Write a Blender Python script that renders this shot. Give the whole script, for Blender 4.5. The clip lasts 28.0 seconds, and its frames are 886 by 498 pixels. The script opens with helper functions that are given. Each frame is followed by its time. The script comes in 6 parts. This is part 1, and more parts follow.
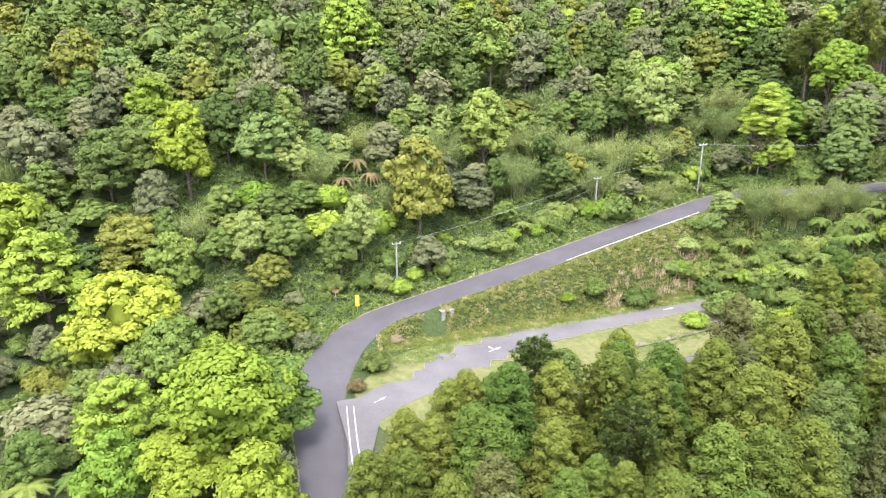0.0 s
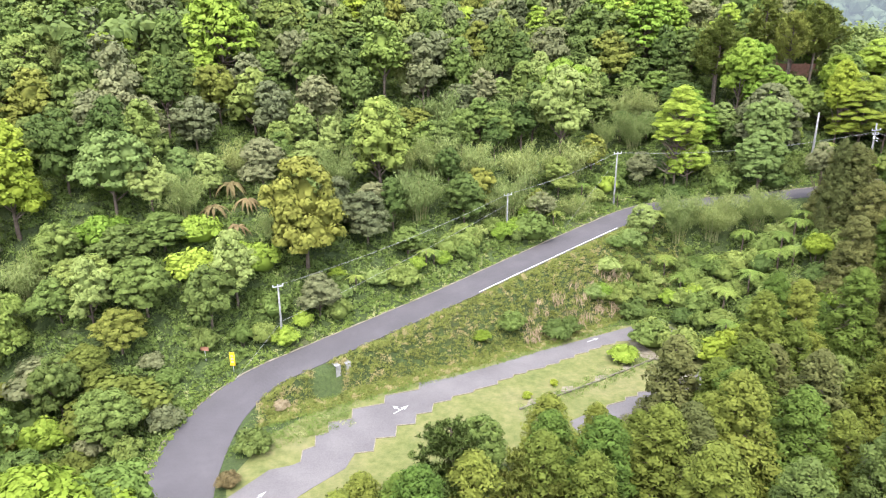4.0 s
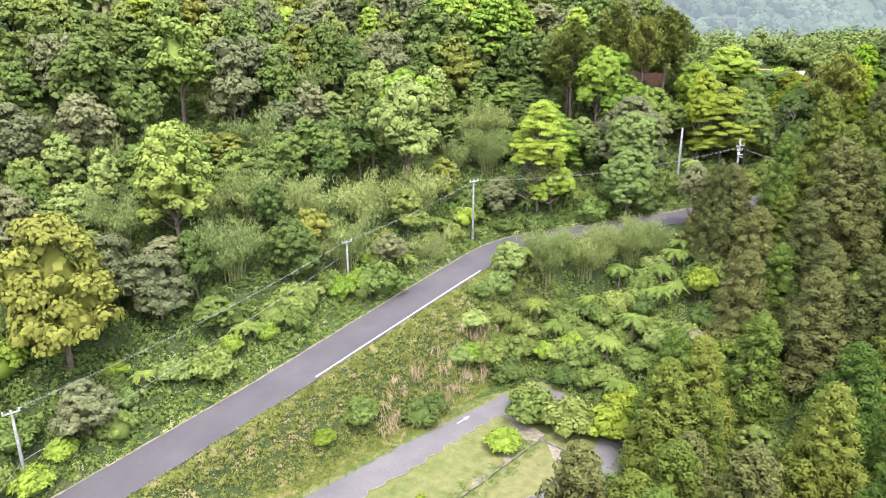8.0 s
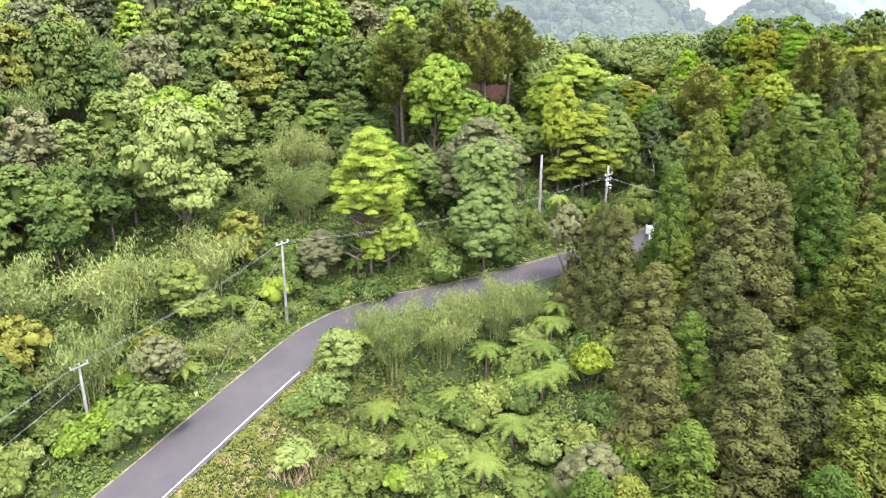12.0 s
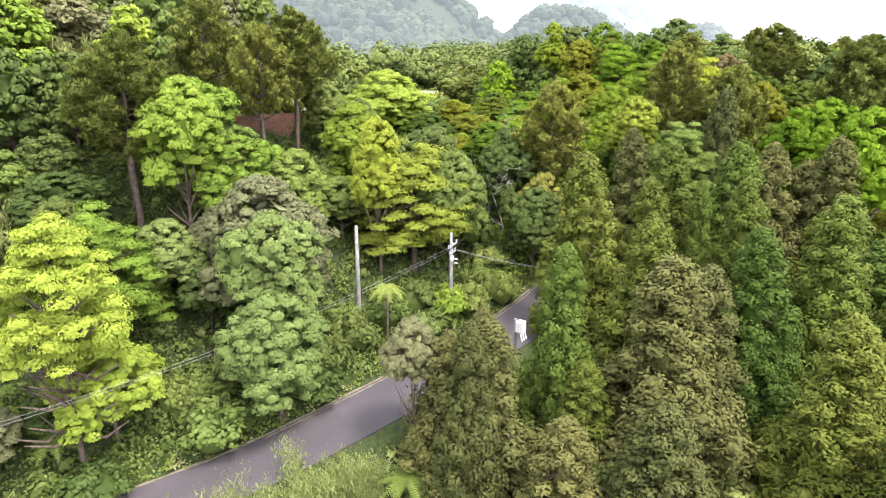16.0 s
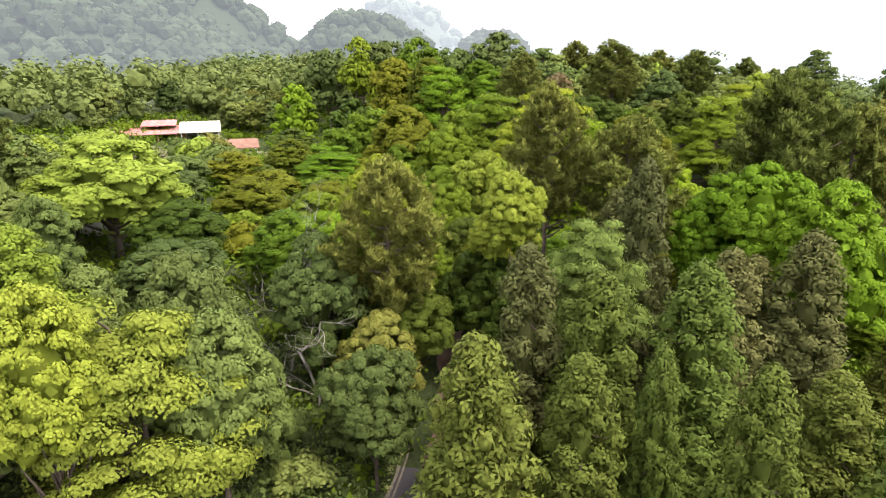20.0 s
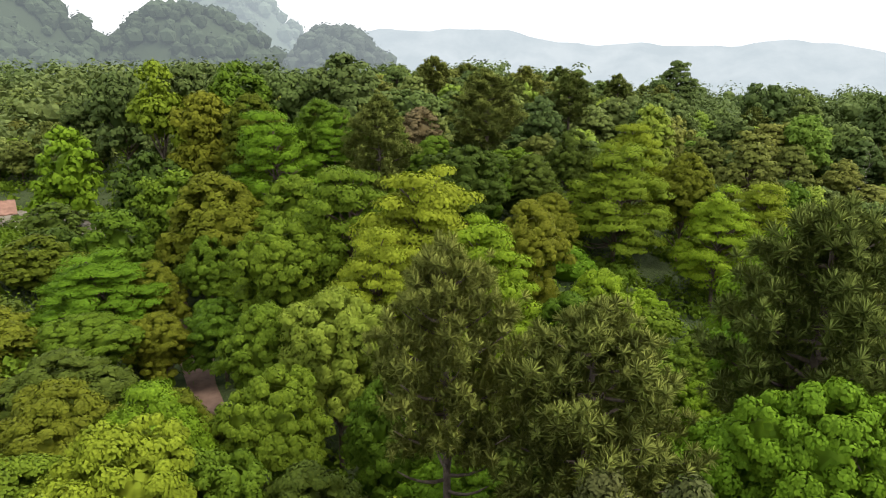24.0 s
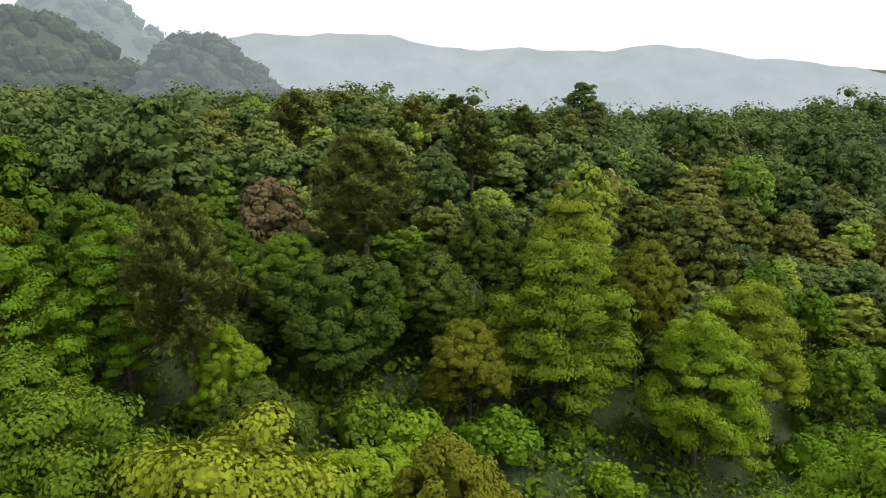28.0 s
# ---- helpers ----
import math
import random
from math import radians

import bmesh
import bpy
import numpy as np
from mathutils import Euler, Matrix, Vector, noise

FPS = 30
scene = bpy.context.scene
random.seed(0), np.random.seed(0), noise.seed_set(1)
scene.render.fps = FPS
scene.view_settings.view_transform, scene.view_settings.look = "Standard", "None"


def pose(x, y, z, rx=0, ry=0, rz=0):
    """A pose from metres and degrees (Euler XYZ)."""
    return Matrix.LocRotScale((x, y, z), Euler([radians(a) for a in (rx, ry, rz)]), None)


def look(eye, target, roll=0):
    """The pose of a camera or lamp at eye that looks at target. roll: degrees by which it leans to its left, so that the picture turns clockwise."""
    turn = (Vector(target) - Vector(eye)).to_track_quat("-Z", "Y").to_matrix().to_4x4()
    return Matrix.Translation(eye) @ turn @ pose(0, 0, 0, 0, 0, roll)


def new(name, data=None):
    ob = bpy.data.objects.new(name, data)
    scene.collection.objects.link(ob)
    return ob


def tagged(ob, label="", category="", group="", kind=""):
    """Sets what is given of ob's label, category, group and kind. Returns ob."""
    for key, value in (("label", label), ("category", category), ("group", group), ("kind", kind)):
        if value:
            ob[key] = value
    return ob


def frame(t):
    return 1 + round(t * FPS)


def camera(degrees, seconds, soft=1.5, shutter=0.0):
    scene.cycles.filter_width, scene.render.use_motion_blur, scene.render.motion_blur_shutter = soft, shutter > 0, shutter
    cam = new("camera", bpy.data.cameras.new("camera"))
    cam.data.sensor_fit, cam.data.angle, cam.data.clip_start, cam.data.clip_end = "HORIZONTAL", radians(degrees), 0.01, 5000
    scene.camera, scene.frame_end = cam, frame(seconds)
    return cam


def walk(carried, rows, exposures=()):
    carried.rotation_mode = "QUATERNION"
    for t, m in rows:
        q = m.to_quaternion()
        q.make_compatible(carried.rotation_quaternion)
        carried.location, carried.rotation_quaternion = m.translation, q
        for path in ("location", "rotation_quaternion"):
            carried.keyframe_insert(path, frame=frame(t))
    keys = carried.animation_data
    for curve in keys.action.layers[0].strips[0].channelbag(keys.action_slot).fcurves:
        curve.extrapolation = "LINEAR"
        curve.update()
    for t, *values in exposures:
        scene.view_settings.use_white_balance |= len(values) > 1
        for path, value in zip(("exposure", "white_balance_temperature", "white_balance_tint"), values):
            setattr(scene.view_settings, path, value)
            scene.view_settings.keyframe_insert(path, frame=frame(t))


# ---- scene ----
cam = camera(67.5, 28.0, 1.1)
PATH = [
    (0, (0.000, 0.000, 40.000), (-0.000, 1.904, 39.388), -0.07),
    (0.5, (0.121, 1.289, 40.089), (0.159, 3.193, 39.477), -0.11),
    (1, (0.241, 2.656, 40.028), (0.314, 4.559, 39.416), -0.19),
    (1.5, (0.482, 4.174, 40.044), (0.590, 6.075, 39.432), -0.27),
    (2, (0.602, 5.843, 40.137), (0.742, 7.742, 39.526), -0.28),
    (2.5, (0.963, 7.474, 40.116), (1.134, 9.370, 39.503), -0.29),
    (4.5, (2.646, 15.744, 40.354), (2.962, 17.621, 39.739), -0.25),
    (5, (3.247, 17.907, 40.414), (3.614, 19.775, 39.802), -0.18),
    (5.5, (3.848, 20.183, 40.437), (4.269, 22.040, 39.825), -0.18),
    (6, (4.449, 22.496, 40.575), (4.928, 24.339, 39.963), -0.15),
    (6.5, (5.170, 24.887, 40.562), (5.706, 26.715, 39.951), -0.12),
    (7, (6.010, 27.200, 40.699), (6.603, 29.011, 40.090), -0.00),
    (7.5, (6.851, 29.591, 40.686), (7.503, 31.381, 40.076), 0.05),
    (8, (7.812, 31.945, 40.558), (8.518, 33.715, 39.951), 0.05),
    (8.5, (8.893, 34.486, 40.621), (9.657, 36.232, 40.015), 0.19),
    (9, (9.974, 36.877, 40.607), (10.794, 38.597, 40.002), 0.21),
    (9.5, (11.295, 39.418, 40.671), (12.167, 41.113, 40.067), 0.20),
    (10, (12.616, 42.074, 40.698), (13.543, 43.739, 40.092), 0.30),
    (10.5, (14.057, 44.615, 40.761), (15.034, 46.252, 40.157), 0.27),
    (11, (15.738, 47.157, 40.824), (16.771, 48.760, 40.224), 0.29),
    (11.5, (17.419, 49.812, 40.850), (18.506, 51.380, 40.251), 0.29),
    (12, (19.340, 52.353, 40.913), (20.482, 53.882, 40.315), 0.30),
    (12.5, (21.141, 54.858, 40.862), (22.337, 56.346, 40.266), 0.20),
    (14.5, (29.544, 64.643, 41.108), (30.953, 65.937, 40.522), 0.29),
    (15, (32.065, 66.956, 41.243), (33.523, 68.195, 40.661), 0.35),
    (15.5, (34.586, 69.154, 41.416), (36.088, 70.339, 40.833), 0.26),
    (16, (37.227, 71.201, 41.510), (38.774, 72.330, 40.933), 0.18),
    (16.5, (39.988, 73.285, 41.719), (41.575, 74.358, 41.142), 0.05),
    (17, (42.749, 75.255, 41.965), (44.375, 76.268, 41.390), -0.07),
    (17.5, (45.630, 77.111, 42.247), (47.293, 78.062, 41.671), -0.12),
    (18, (48.631, 78.889, 42.680), (50.329, 79.777, 42.107), -0.09),
    (18.5, (51.512, 80.516, 43.035), (53.240, 81.343, 42.462), -0.10),
    (19, (54.513, 82.028, 43.428), (56.270, 82.794, 42.857), -0.13),
    (19.5, (57.634, 83.427, 43.856), (59.417, 84.130, 43.285), -0.18),
    (20, (60.635, 84.711, 44.322), (62.441, 85.355, 43.753), -0.27),
    (20.5, (63.756, 85.881, 44.824), (65.582, 86.467, 44.257), -0.28),
    (21, (66.877, 87.014, 45.212), (68.721, 87.542, 44.647), -0.31),
    (21.5, (70.118, 87.919, 45.674), (71.976, 88.395, 45.109), -0.37),
    (24, (85.136, 91.213, 49.500), (87.030, 91.434, 48.897), -0.02),
    (24.5, (88.315, 91.584, 49.843), (90.214, 91.757, 49.241), 0.02),
    (25, (91.574, 91.880, 50.224), (93.476, 92.012, 49.622), 0.00),
    (25.5, (94.939, 92.104, 50.632), (96.844, 92.190, 50.031), 0.01),
    (26, (98.352, 92.220, 51.059), (100.259, 92.261, 50.459), 0.02),
    (26.5, (101.869, 92.207, 51.487), (103.778, 92.210, 50.888), -0.03),
    (27, (105.508, 92.152, 51.908), (107.417, 92.119, 51.310), -0.02),
    (27.5, (109.195, 91.989, 52.347), (111.103, 91.918, 51.751), 0.02),
    (28, (112.975, 91.724, 52.761), (114.882, 91.622, 52.167), 0.00),
]
EXPOSURE = [(0, 1.57, 6050, 16), (5, 1.52, 6100, 16), (12, 1.55, 6180, 17), (15, 1.56, 6380, 19), (18, 1.41, 6580, 21), (20, 1.09, 6700, 20), (22, 0.76, 6680, 17), (24, 0.4, 6600, 12), (26, 0.12, 6600, 10), (28, -0.03, 6600, 10)]
walk(cam, [(t, look(eye, target, roll)) for t, eye, target, roll in PATH], EXPOSURE)

import collections
import itertools

rng = np.random.default_rng(7)

# ---- world, sun and exposure ----
world = bpy.data.worlds.new("overcast_sky")
scene.world = world
world.use_nodes = True
wn, wl = world.node_tree.nodes, world.node_tree.links
wn.clear()
sky = wn.new("ShaderNodeTexSky")
sky.sky_type, sky.sun_disc = "NISHITA", False
sky.sun_elevation, sky.sun_rotation = radians(58), radians(200)
sky.air_density, sky.dust_density = 1.0, 4.0
sky_bg = wn.new("ShaderNodeBackground")
sky_bg.inputs["Strength"].default_value = 0.08
cloud_bg = wn.new("ShaderNodeBackground")
cloud_bg.inputs["Color"].default_value = (0.93, 0.97, 1.0, 1)
cloud_bg.inputs["Strength"].default_value = 1.08
sky_add = wn.new("ShaderNodeAddShader")
sky_out = wn.new("ShaderNodeOutputWorld")
wl.new(sky.outputs["Color"], sky_bg.inputs["Color"])
wl.new(sky_bg.outputs[0], sky_add.inputs[0])
wl.new(cloud_bg.outputs[0], sky_add.inputs[1])
wl.new(sky_add.outputs[0], sky_out.inputs["Surface"])
sun = new("sun", bpy.data.lights.new("sun", "SUN"))
sun.data.energy, sun.data.angle, sun.data.color = 1.7, radians(14), (1.0, 0.96, 0.88)
sun.matrix_world = look((40, -60, 200), (50, 40, 0))


# ---- materials ----
def shader(name, build):
    m = bpy.data.materials.new(name)
    m.use_nodes = True
    n, l = m.node_tree.nodes, m.node_tree.links
    n.clear()
    out = n.new("ShaderNodeOutputMaterial")
    l.new(build(n, l), out.inputs["Surface"])
    return m


def noise_of(n, l, scale, detail=4.0, rough=0.6, space="Object"):
    tc = n.new("ShaderNodeTexCoord")
    t = n.new("ShaderNodeTexNoise")
    t.inputs["Scale"].default_value, t.inputs["Detail"].default_value = scale, detail
    t.inputs["Roughness"].default_value = rough
    l.new(tc.outputs[space], t.inputs["Vector"])
    return t.outputs["Fac"]


def ramp(n, l, fac, stops):
    r = n.new("ShaderNodeValToRGB")
    r.color_ramp.elements[0].position, r.color_ramp.elements[0].color = stops[0][0], (*stops[0][1], 1)
    r.color_ramp.elements[1].position, r.color_ramp.elements[1].color = stops[-1][0], (*stops[-1][1], 1)
    for p, c in stops[1:-1]:
        r.color_ramp.elements.new(p).color = (*c, 1)
    l.new(fac, r.inputs["Fac"])
    return r.outputs["Color"]


def mixed(n, l, fac, a, b, kind="MIX"):
    m = n.new("ShaderNodeMix")
    m.data_type, m.blend_type = "RGBA", kind
    for s, v in ((m.inputs["Factor"], fac), (m.inputs["A"], a), (m.inputs["B"], b)):
        if isinstance(v, (int, float)):
            s.default_value = v
        elif isinstance(v, tuple):
            s.default_value = (*v, 1)
        else:
            l.new(v, s)
    return m.outputs["Result"]


def maths(n, l, op, a, b):
    m = n.new("ShaderNodeMath")
    m.operation = op
    for s, v in zip(m.inputs, (a, b)):
        if isinstance(v, (int, float)):
            s.default_value = v
        else:
            l.new(v, s)
    return m.outputs[0]


def bumped(n, l, height, strength, dist=0.02):
    b = n.new("ShaderNodeBump")
    b.inputs["Strength"].default_value, b.inputs["Distance"].default_value = strength, dist
    l.new(height, b.inputs["Height"])
    return b.outputs["Normal"]


def principled(n, l, color, rough=0.7, normal=None, metal=0.0, spec=0.3):
    p = n.new("ShaderNodeBsdfPrincipled")
    if isinstance(color, tuple):
        p.inputs["Base Color"].default_value = (*color, 1)
    else:
        l.new(color, p.inputs["Base Color"])
    if isinstance(rough, (int, float)):
        p.inputs["Roughness"].default_value = rough
    else:
        l.new(rough, p.inputs["Roughness"])
    p.inputs["Metallic"].default_value = metal
    p.inputs["Specular IOR Level"].default_value = spec
    if normal is not None:
        l.new(normal, p.inputs["Normal"])
    return p.outputs[0]


def leaf_mat(name, dark, light, young=None, share=0.0, trans=0.2, rough=0.6):
    """Foliage: leaf-to-leaf variation, patches through the crown, a cast of its own for every plant."""
    dark, light = (tuple(a * b for a, b in zip(c, (0.81, 0.76, 0.80))) for c in (dark, light))

    def build(n, l):
        geo = n.new("ShaderNodeNewGeometry")
        info = n.new("ShaderNodeObjectInfo")
        isle = geo.outputs["Random Per Island"]
        c = ramp(n, l, isle, [(0.0, tuple(0.68 * a + 0.32 * b for a, b in zip(dark, light))), (1.0, tuple(0.28 * a + 0.72 * b for a, b in zip(dark, light)))])
        patch = noise_of(n, l, 0.8, 3.0)
        if young:
            edge = maths(n, l, "GREATER_THAN", patch, 1.0 - share)
            c = mixed(n, l, edge, c, young)
        shade = maths(n, l, "MULTIPLY_ADD", patch, 1.1)
        shade.node.inputs[2].default_value = 0.45
        grey = n.new("ShaderNodeCombineColor")
        for s in grey.inputs:
            l.new(shade, s)
        c = mixed(n, l, 1.0, c, grey.outputs[0], "MULTIPLY")
        hs = n.new("ShaderNodeHueSaturation")
        hue = maths(n, l, "MULTIPLY_ADD", info.outputs["Random"], 0.03)
        hue.node.inputs[2].default_value = 0.487
        l.new(hue, hs.inputs["Hue"])
        val = maths(n, l, "MULTIPLY_ADD", info.outputs["Random"], -0.4)
        val.node.inputs[2].default_value = 1.2
        l.new(val, hs.inputs["Value"])
        l.new(c, hs.inputs["Color"])
        c = hs.outputs["Color"]
        p = principled(n, l, c, rough, None, 0.0, 0.05)
        t = n.new("ShaderNodeBsdfTranslucent")
        l.new(c, t.inputs["Color"])
        mx = n.new("ShaderNodeMixShader")
        mx.inputs[0].default_value = 0.7 * trans
        l.new(p, mx.inputs[1])
        l.new(t.outputs[0], mx.inputs[2])
        return mx.outputs[0]
    return shader(name, build)


def bark_mat(name, a, b):
    def build(n, l):
        f = noise_of(n, l, 3.0, 6.0)
        return principled(n, l, ramp(n, l, f, [(0.3, a), (0.7, b)]), 0.9, bumped(n, l, f, 0.6, 0.05))
    return shader(name, build)


def plain_mat(name, a, b, scale=4.0, rough=0.7, metal=0.0, bump=0.2, spec=0.3):
    def build(n, l):
        f = noise_of(n, l, scale, 6.0)
        return principled(n, l, ramp(n, l, f, [(0.35, a), (0.7, b)]), rough, bumped(n, l, f, bump), metal, spec)
    return shader(name, build)


def asphalt(n, l):
    big, fine = noise_of(n, l, 0.22, 5.0), noise_of(n, l, 14.0, 3.0)
    c = ramp(n, l, big, [(0.3, (0.058, 0.053, 0.054)), (0.55, (0.078, 0.071, 0.073)), (0.75, (0.104, 0.095, 0.096))])
    c = mixed(n, l, 0.35, c, ramp(n, l, fine, [(0.3, (0.046, 0.042, 0.046)), (0.7, (0.109, 0.100, 0.106))]))
    crack = noise_of(n, l, 0.9, 8.0, 0.75)
    c = mixed(n, l, ramp(n, l, crack, [(0.60, (0, 0, 0)), (0.72, (0.287, 0.287, 0.287))]), c, (0.057, 0.052, 0.048))
    return principled(n, l, c, 0.85, bumped(n, l, fine, 0.3, 0.01))


def lot_asphalt(n, l):
    big, fine = noise_of(n, l, 0.16, 5.0), noise_of(n, l, 9.0, 4.0)
    c = ramp(n, l, big, [(0.32, (0.080, 0.072, 0.071)), (0.5, (0.112, 0.101, 0.099)), (0.7, (0.15, 0.136, 0.132))])
    c = mixed(n, l, 0.3, c, ramp(n, l, fine, [(0.3, (0.066, 0.062, 0.063)), (0.7, (0.171, 0.158, 0.159))]))
    return principled(n, l, c, 0.85, bumped(n, l, fine, 0.3, 0.01))


def turf(n, l):
    big, mid, fine = noise_of(n, l, 0.18, 4.0), noise_of(n, l, 1.3, 5.0), noise_of(n, l, 9.0, 3.0)
    c = ramp(n, l, big, [(0.3, (0.080, 0.105, 0.022)), (0.5, (0.13, 0.138, 0.036)), (0.72, (0.19, 0.168, 0.075))])
    c = mixed(n, l, 0.5, c, ramp(n, l, mid, [(0.34, (0.05, 0.078, 0.016)), (0.66, (0.18, 0.165, 0.07))]))
    return principled(n, l, c, 0.9, bumped(n, l, fine, 0.8, 0.06))


def soil(n, l):
    big, mid = noise_of(n, l, 0.12, 5.0), noise_of(n, l, 2.6, 8.0, 0.7)
    c = ramp(n, l, big, [(0.3, (0.035, 0.05, 0.018)), (0.55, (0.05, 0.075, 0.022)), (0.8, (0.10, 0.085, 0.045))])
    c = mixed(n, l, 0.5, c, ramp(n, l, mid, [(0.36, (0.022, 0.034, 0.011)), (0.62, (0.085, 0.115, 0.03))]))
    return principled(n, l, c, 0.95, bumped(n, l, mid, 1.0, 0.3))


M_ASPHALT, M_LOT = shader("asphalt", asphalt), shader("worn_asphalt", lot_asphalt)
M_TURF, M_SOIL = shader("turf", turf), shader("forest_floor", soil)
M_PAINT = plain_mat("road_paint", (0.62, 0.62, 0.6), (0.82, 0.82, 0.8), 6.0, 0.7)
M_KERB = plain_mat("kerb_concrete", (0.13, 0.115, 0.075), (0.27, 0.235, 0.18), 2.0, 0.9)
M_WORN = plain_mat("worn_paint", (0.2, 0.2, 0.19), (0.62, 0.62, 0.6), 5.0, 0.75)
M_CONCRETE = plain_mat("concrete", (0.16, 0.16, 0.15), (0.29, 0.285, 0.27), 2.5, 0.9)
M_DIRT = plain_mat("dirt_track", (0.12, 0.075, 0.055), (0.22, 0.145, 0.105), 0.9, 0.95)
M_STEEL = plain_mat("galvanised_steel", (0.45, 0.46, 0.47), (0.6, 0.61, 0.62), 5.0, 0.45, 0.6)
M_CABLE = plain_mat("cable", (0.2, 0.2, 0.2), (0.35, 0.35, 0.35), 5.0, 0.6)
M_BARK = bark_mat("brown_bark", (0.06, 0.045, 0.032), (0.17, 0.13, 0.1))
M_PALEBARK = bark_mat("pale_bark", (0.17, 0.155, 0.125), (0.34, 0.315, 0.27))
M_CULM = bark_mat("bamboo_culm", (0.12, 0.16, 0.05), (0.3, 0.28, 0.13))
LEAF = {
    "lime": leaf_mat("lime_leaves", (0.16, 0.235, 0.02), (0.35, 0.445, 0.055), None, 0, 0.25),
    "bright": leaf_mat("bright_green_leaves", (0.14, 0.24, 0.026), (0.36, 0.50, 0.07), None, 0, 0.25),
    "yellow": leaf_mat("yellow_green_leaves", (0.125, 0.19, 0.03), (0.28, 0.38, 0.085), (0.30, 0.29, 0.11), 0.2, 0.25),
    "mid": leaf_mat("mid_green_leaves", (0.09, 0.14, 0.03), (0.24, 0.32, 0.075), None, 0, 0.2),
    "pale": leaf_mat("pale_green_leaves", (0.14, 0.21, 0.05), (0.31, 0.40, 0.115), None, 0, 0.2),
    "deep": leaf_mat("deep_green_leaves", (0.055, 0.095, 0.022), (0.175, 0.24, 0.06), None, 0, 0.25),
    "grey": leaf_mat("grey_green_leaves", (0.11, 0.13, 0.055), (0.25, 0.28, 0.125), None, 0, 0.25),
    "olive": leaf_mat("olive_leaves", (0.10, 0.125, 0.022), (0.25, 0.285, 0.055), (0.23, 0.19, 0.06), 0.14, 0.2),
    "golden": leaf_mat("golden_green_leaves", (0.115, 0.17, 0.02), (0.285, 0.375, 0.05), None, 0, 0.25),
    "rust": leaf_mat("rusty_leaves", (0.13, 0.105, 0.045), (0.26, 0.215, 0.095), None, 0, 0.25),
    "conifer": leaf_mat("cedar_needles", (0.066, 0.092, 0.014), (0.20, 0.25, 0.042), (0.17, 0.13, 0.05), 0.12, 0.12),
    "cedar": leaf_mat("green_cedar_needles", (0.048, 0.088, 0.014), (0.15, 0.225, 0.038), None, 0, 0.12),
    "browncon": leaf_mat("brown_tinged_needles", (0.066, 0.078, 0.022), (0.165, 0.185, 0.055), (0.14, 0.112, 0.062), 0.18, 0.12),
    "pine": leaf_mat("pine_needles", (0.15, 0.20, 0.034), (0.36, 0.43, 0.09), None, 0, 0.3),
    "bamboo": leaf_mat("bamboo_leaves", (0.14, 0.20, 0.05), (0.33, 0.40, 0.13), None, 0, 0.25),
    "fern": leaf_mat("fern_fronds", (0.12, 0.20, 0.03), (0.29, 0.38, 0.085), None, 0, 0.2),
    "straw": leaf_mat("dry_grass", (0.28, 0.22, 0.12), (0.52, 0.44, 0.28), None, 0, 0.25),
    "ivy": leaf_mat("bank_creepers", (0.15, 0.185, 0.036), (0.33, 0.355, 0.09), (0.27, 0.225, 0.105), 0.42, 0.25),
    "scrub": leaf_mat("undergrowth", (0.085, 0.14, 0.028), (0.235, 0.32, 0.08), (0.21, 0.24, 0.085), 0.38, 0.3),
    "grass": leaf_mat("green_grass", (0.11, 0.19, 0.03), (0.27, 0.36, 0.08), (0.3, 0.31, 0.13), 0.4, 0.3),
    "wood": leaf_mat("far_woods", (0.055, 0.095, 0.024), (0.18, 0.25, 0.065), None, 0, 0.2),
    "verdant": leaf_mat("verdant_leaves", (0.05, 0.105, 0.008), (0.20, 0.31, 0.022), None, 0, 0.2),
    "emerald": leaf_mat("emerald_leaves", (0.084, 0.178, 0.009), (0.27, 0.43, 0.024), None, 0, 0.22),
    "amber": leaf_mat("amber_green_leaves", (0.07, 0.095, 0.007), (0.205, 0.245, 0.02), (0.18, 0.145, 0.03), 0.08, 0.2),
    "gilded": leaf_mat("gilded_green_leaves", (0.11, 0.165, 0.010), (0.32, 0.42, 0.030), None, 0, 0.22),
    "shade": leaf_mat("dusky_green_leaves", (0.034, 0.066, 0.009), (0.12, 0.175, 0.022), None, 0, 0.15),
    "purple": leaf_mat("greyish_purple_twigs", (0.18, 0.13, 0.12), (0.38, 0.3, 0.28), None, 0, 0.2),
}


# ---- mesh helpers ----
def mesh_of(name, verts, faces, mat=None, smooth=False, normals=None):
    """verts: (n, 3); faces: a list of arrays, each (m, 3) or (m, 4)."""
    me = bpy.data.meshes.new(name)
    verts = np.asarray(verts, np.float32)
    faces = [np.asarray(f, np.int32) for f in faces if len(f)]
    me.vertices.add(len(verts))
    me.vertices.foreach_set("co", verts.ravel())
    loops = np.concatenate([f.ravel() for f in faces])
    sizes = np.concatenate([np.full(len(f), f.shape[1], np.int32) for f in faces])
    me.loops.add(len(loops))
    me.loops.foreach_set("vertex_index", loops)
    me.polygons.add(len(sizes))
    me.polygons.foreach_set("loop_start", np.concatenate([[0], np.cumsum(sizes)[:-1]]).astype(np.int32))
    me.polygons.foreach_set("use_smooth", np.full(len(sizes), smooth))
    me.update(calc_edges=True)
    if normals is not None:
        me.normals_split_custom_set_from_vertices(normals.tolist())
    me.materials.append(mat)
    return me


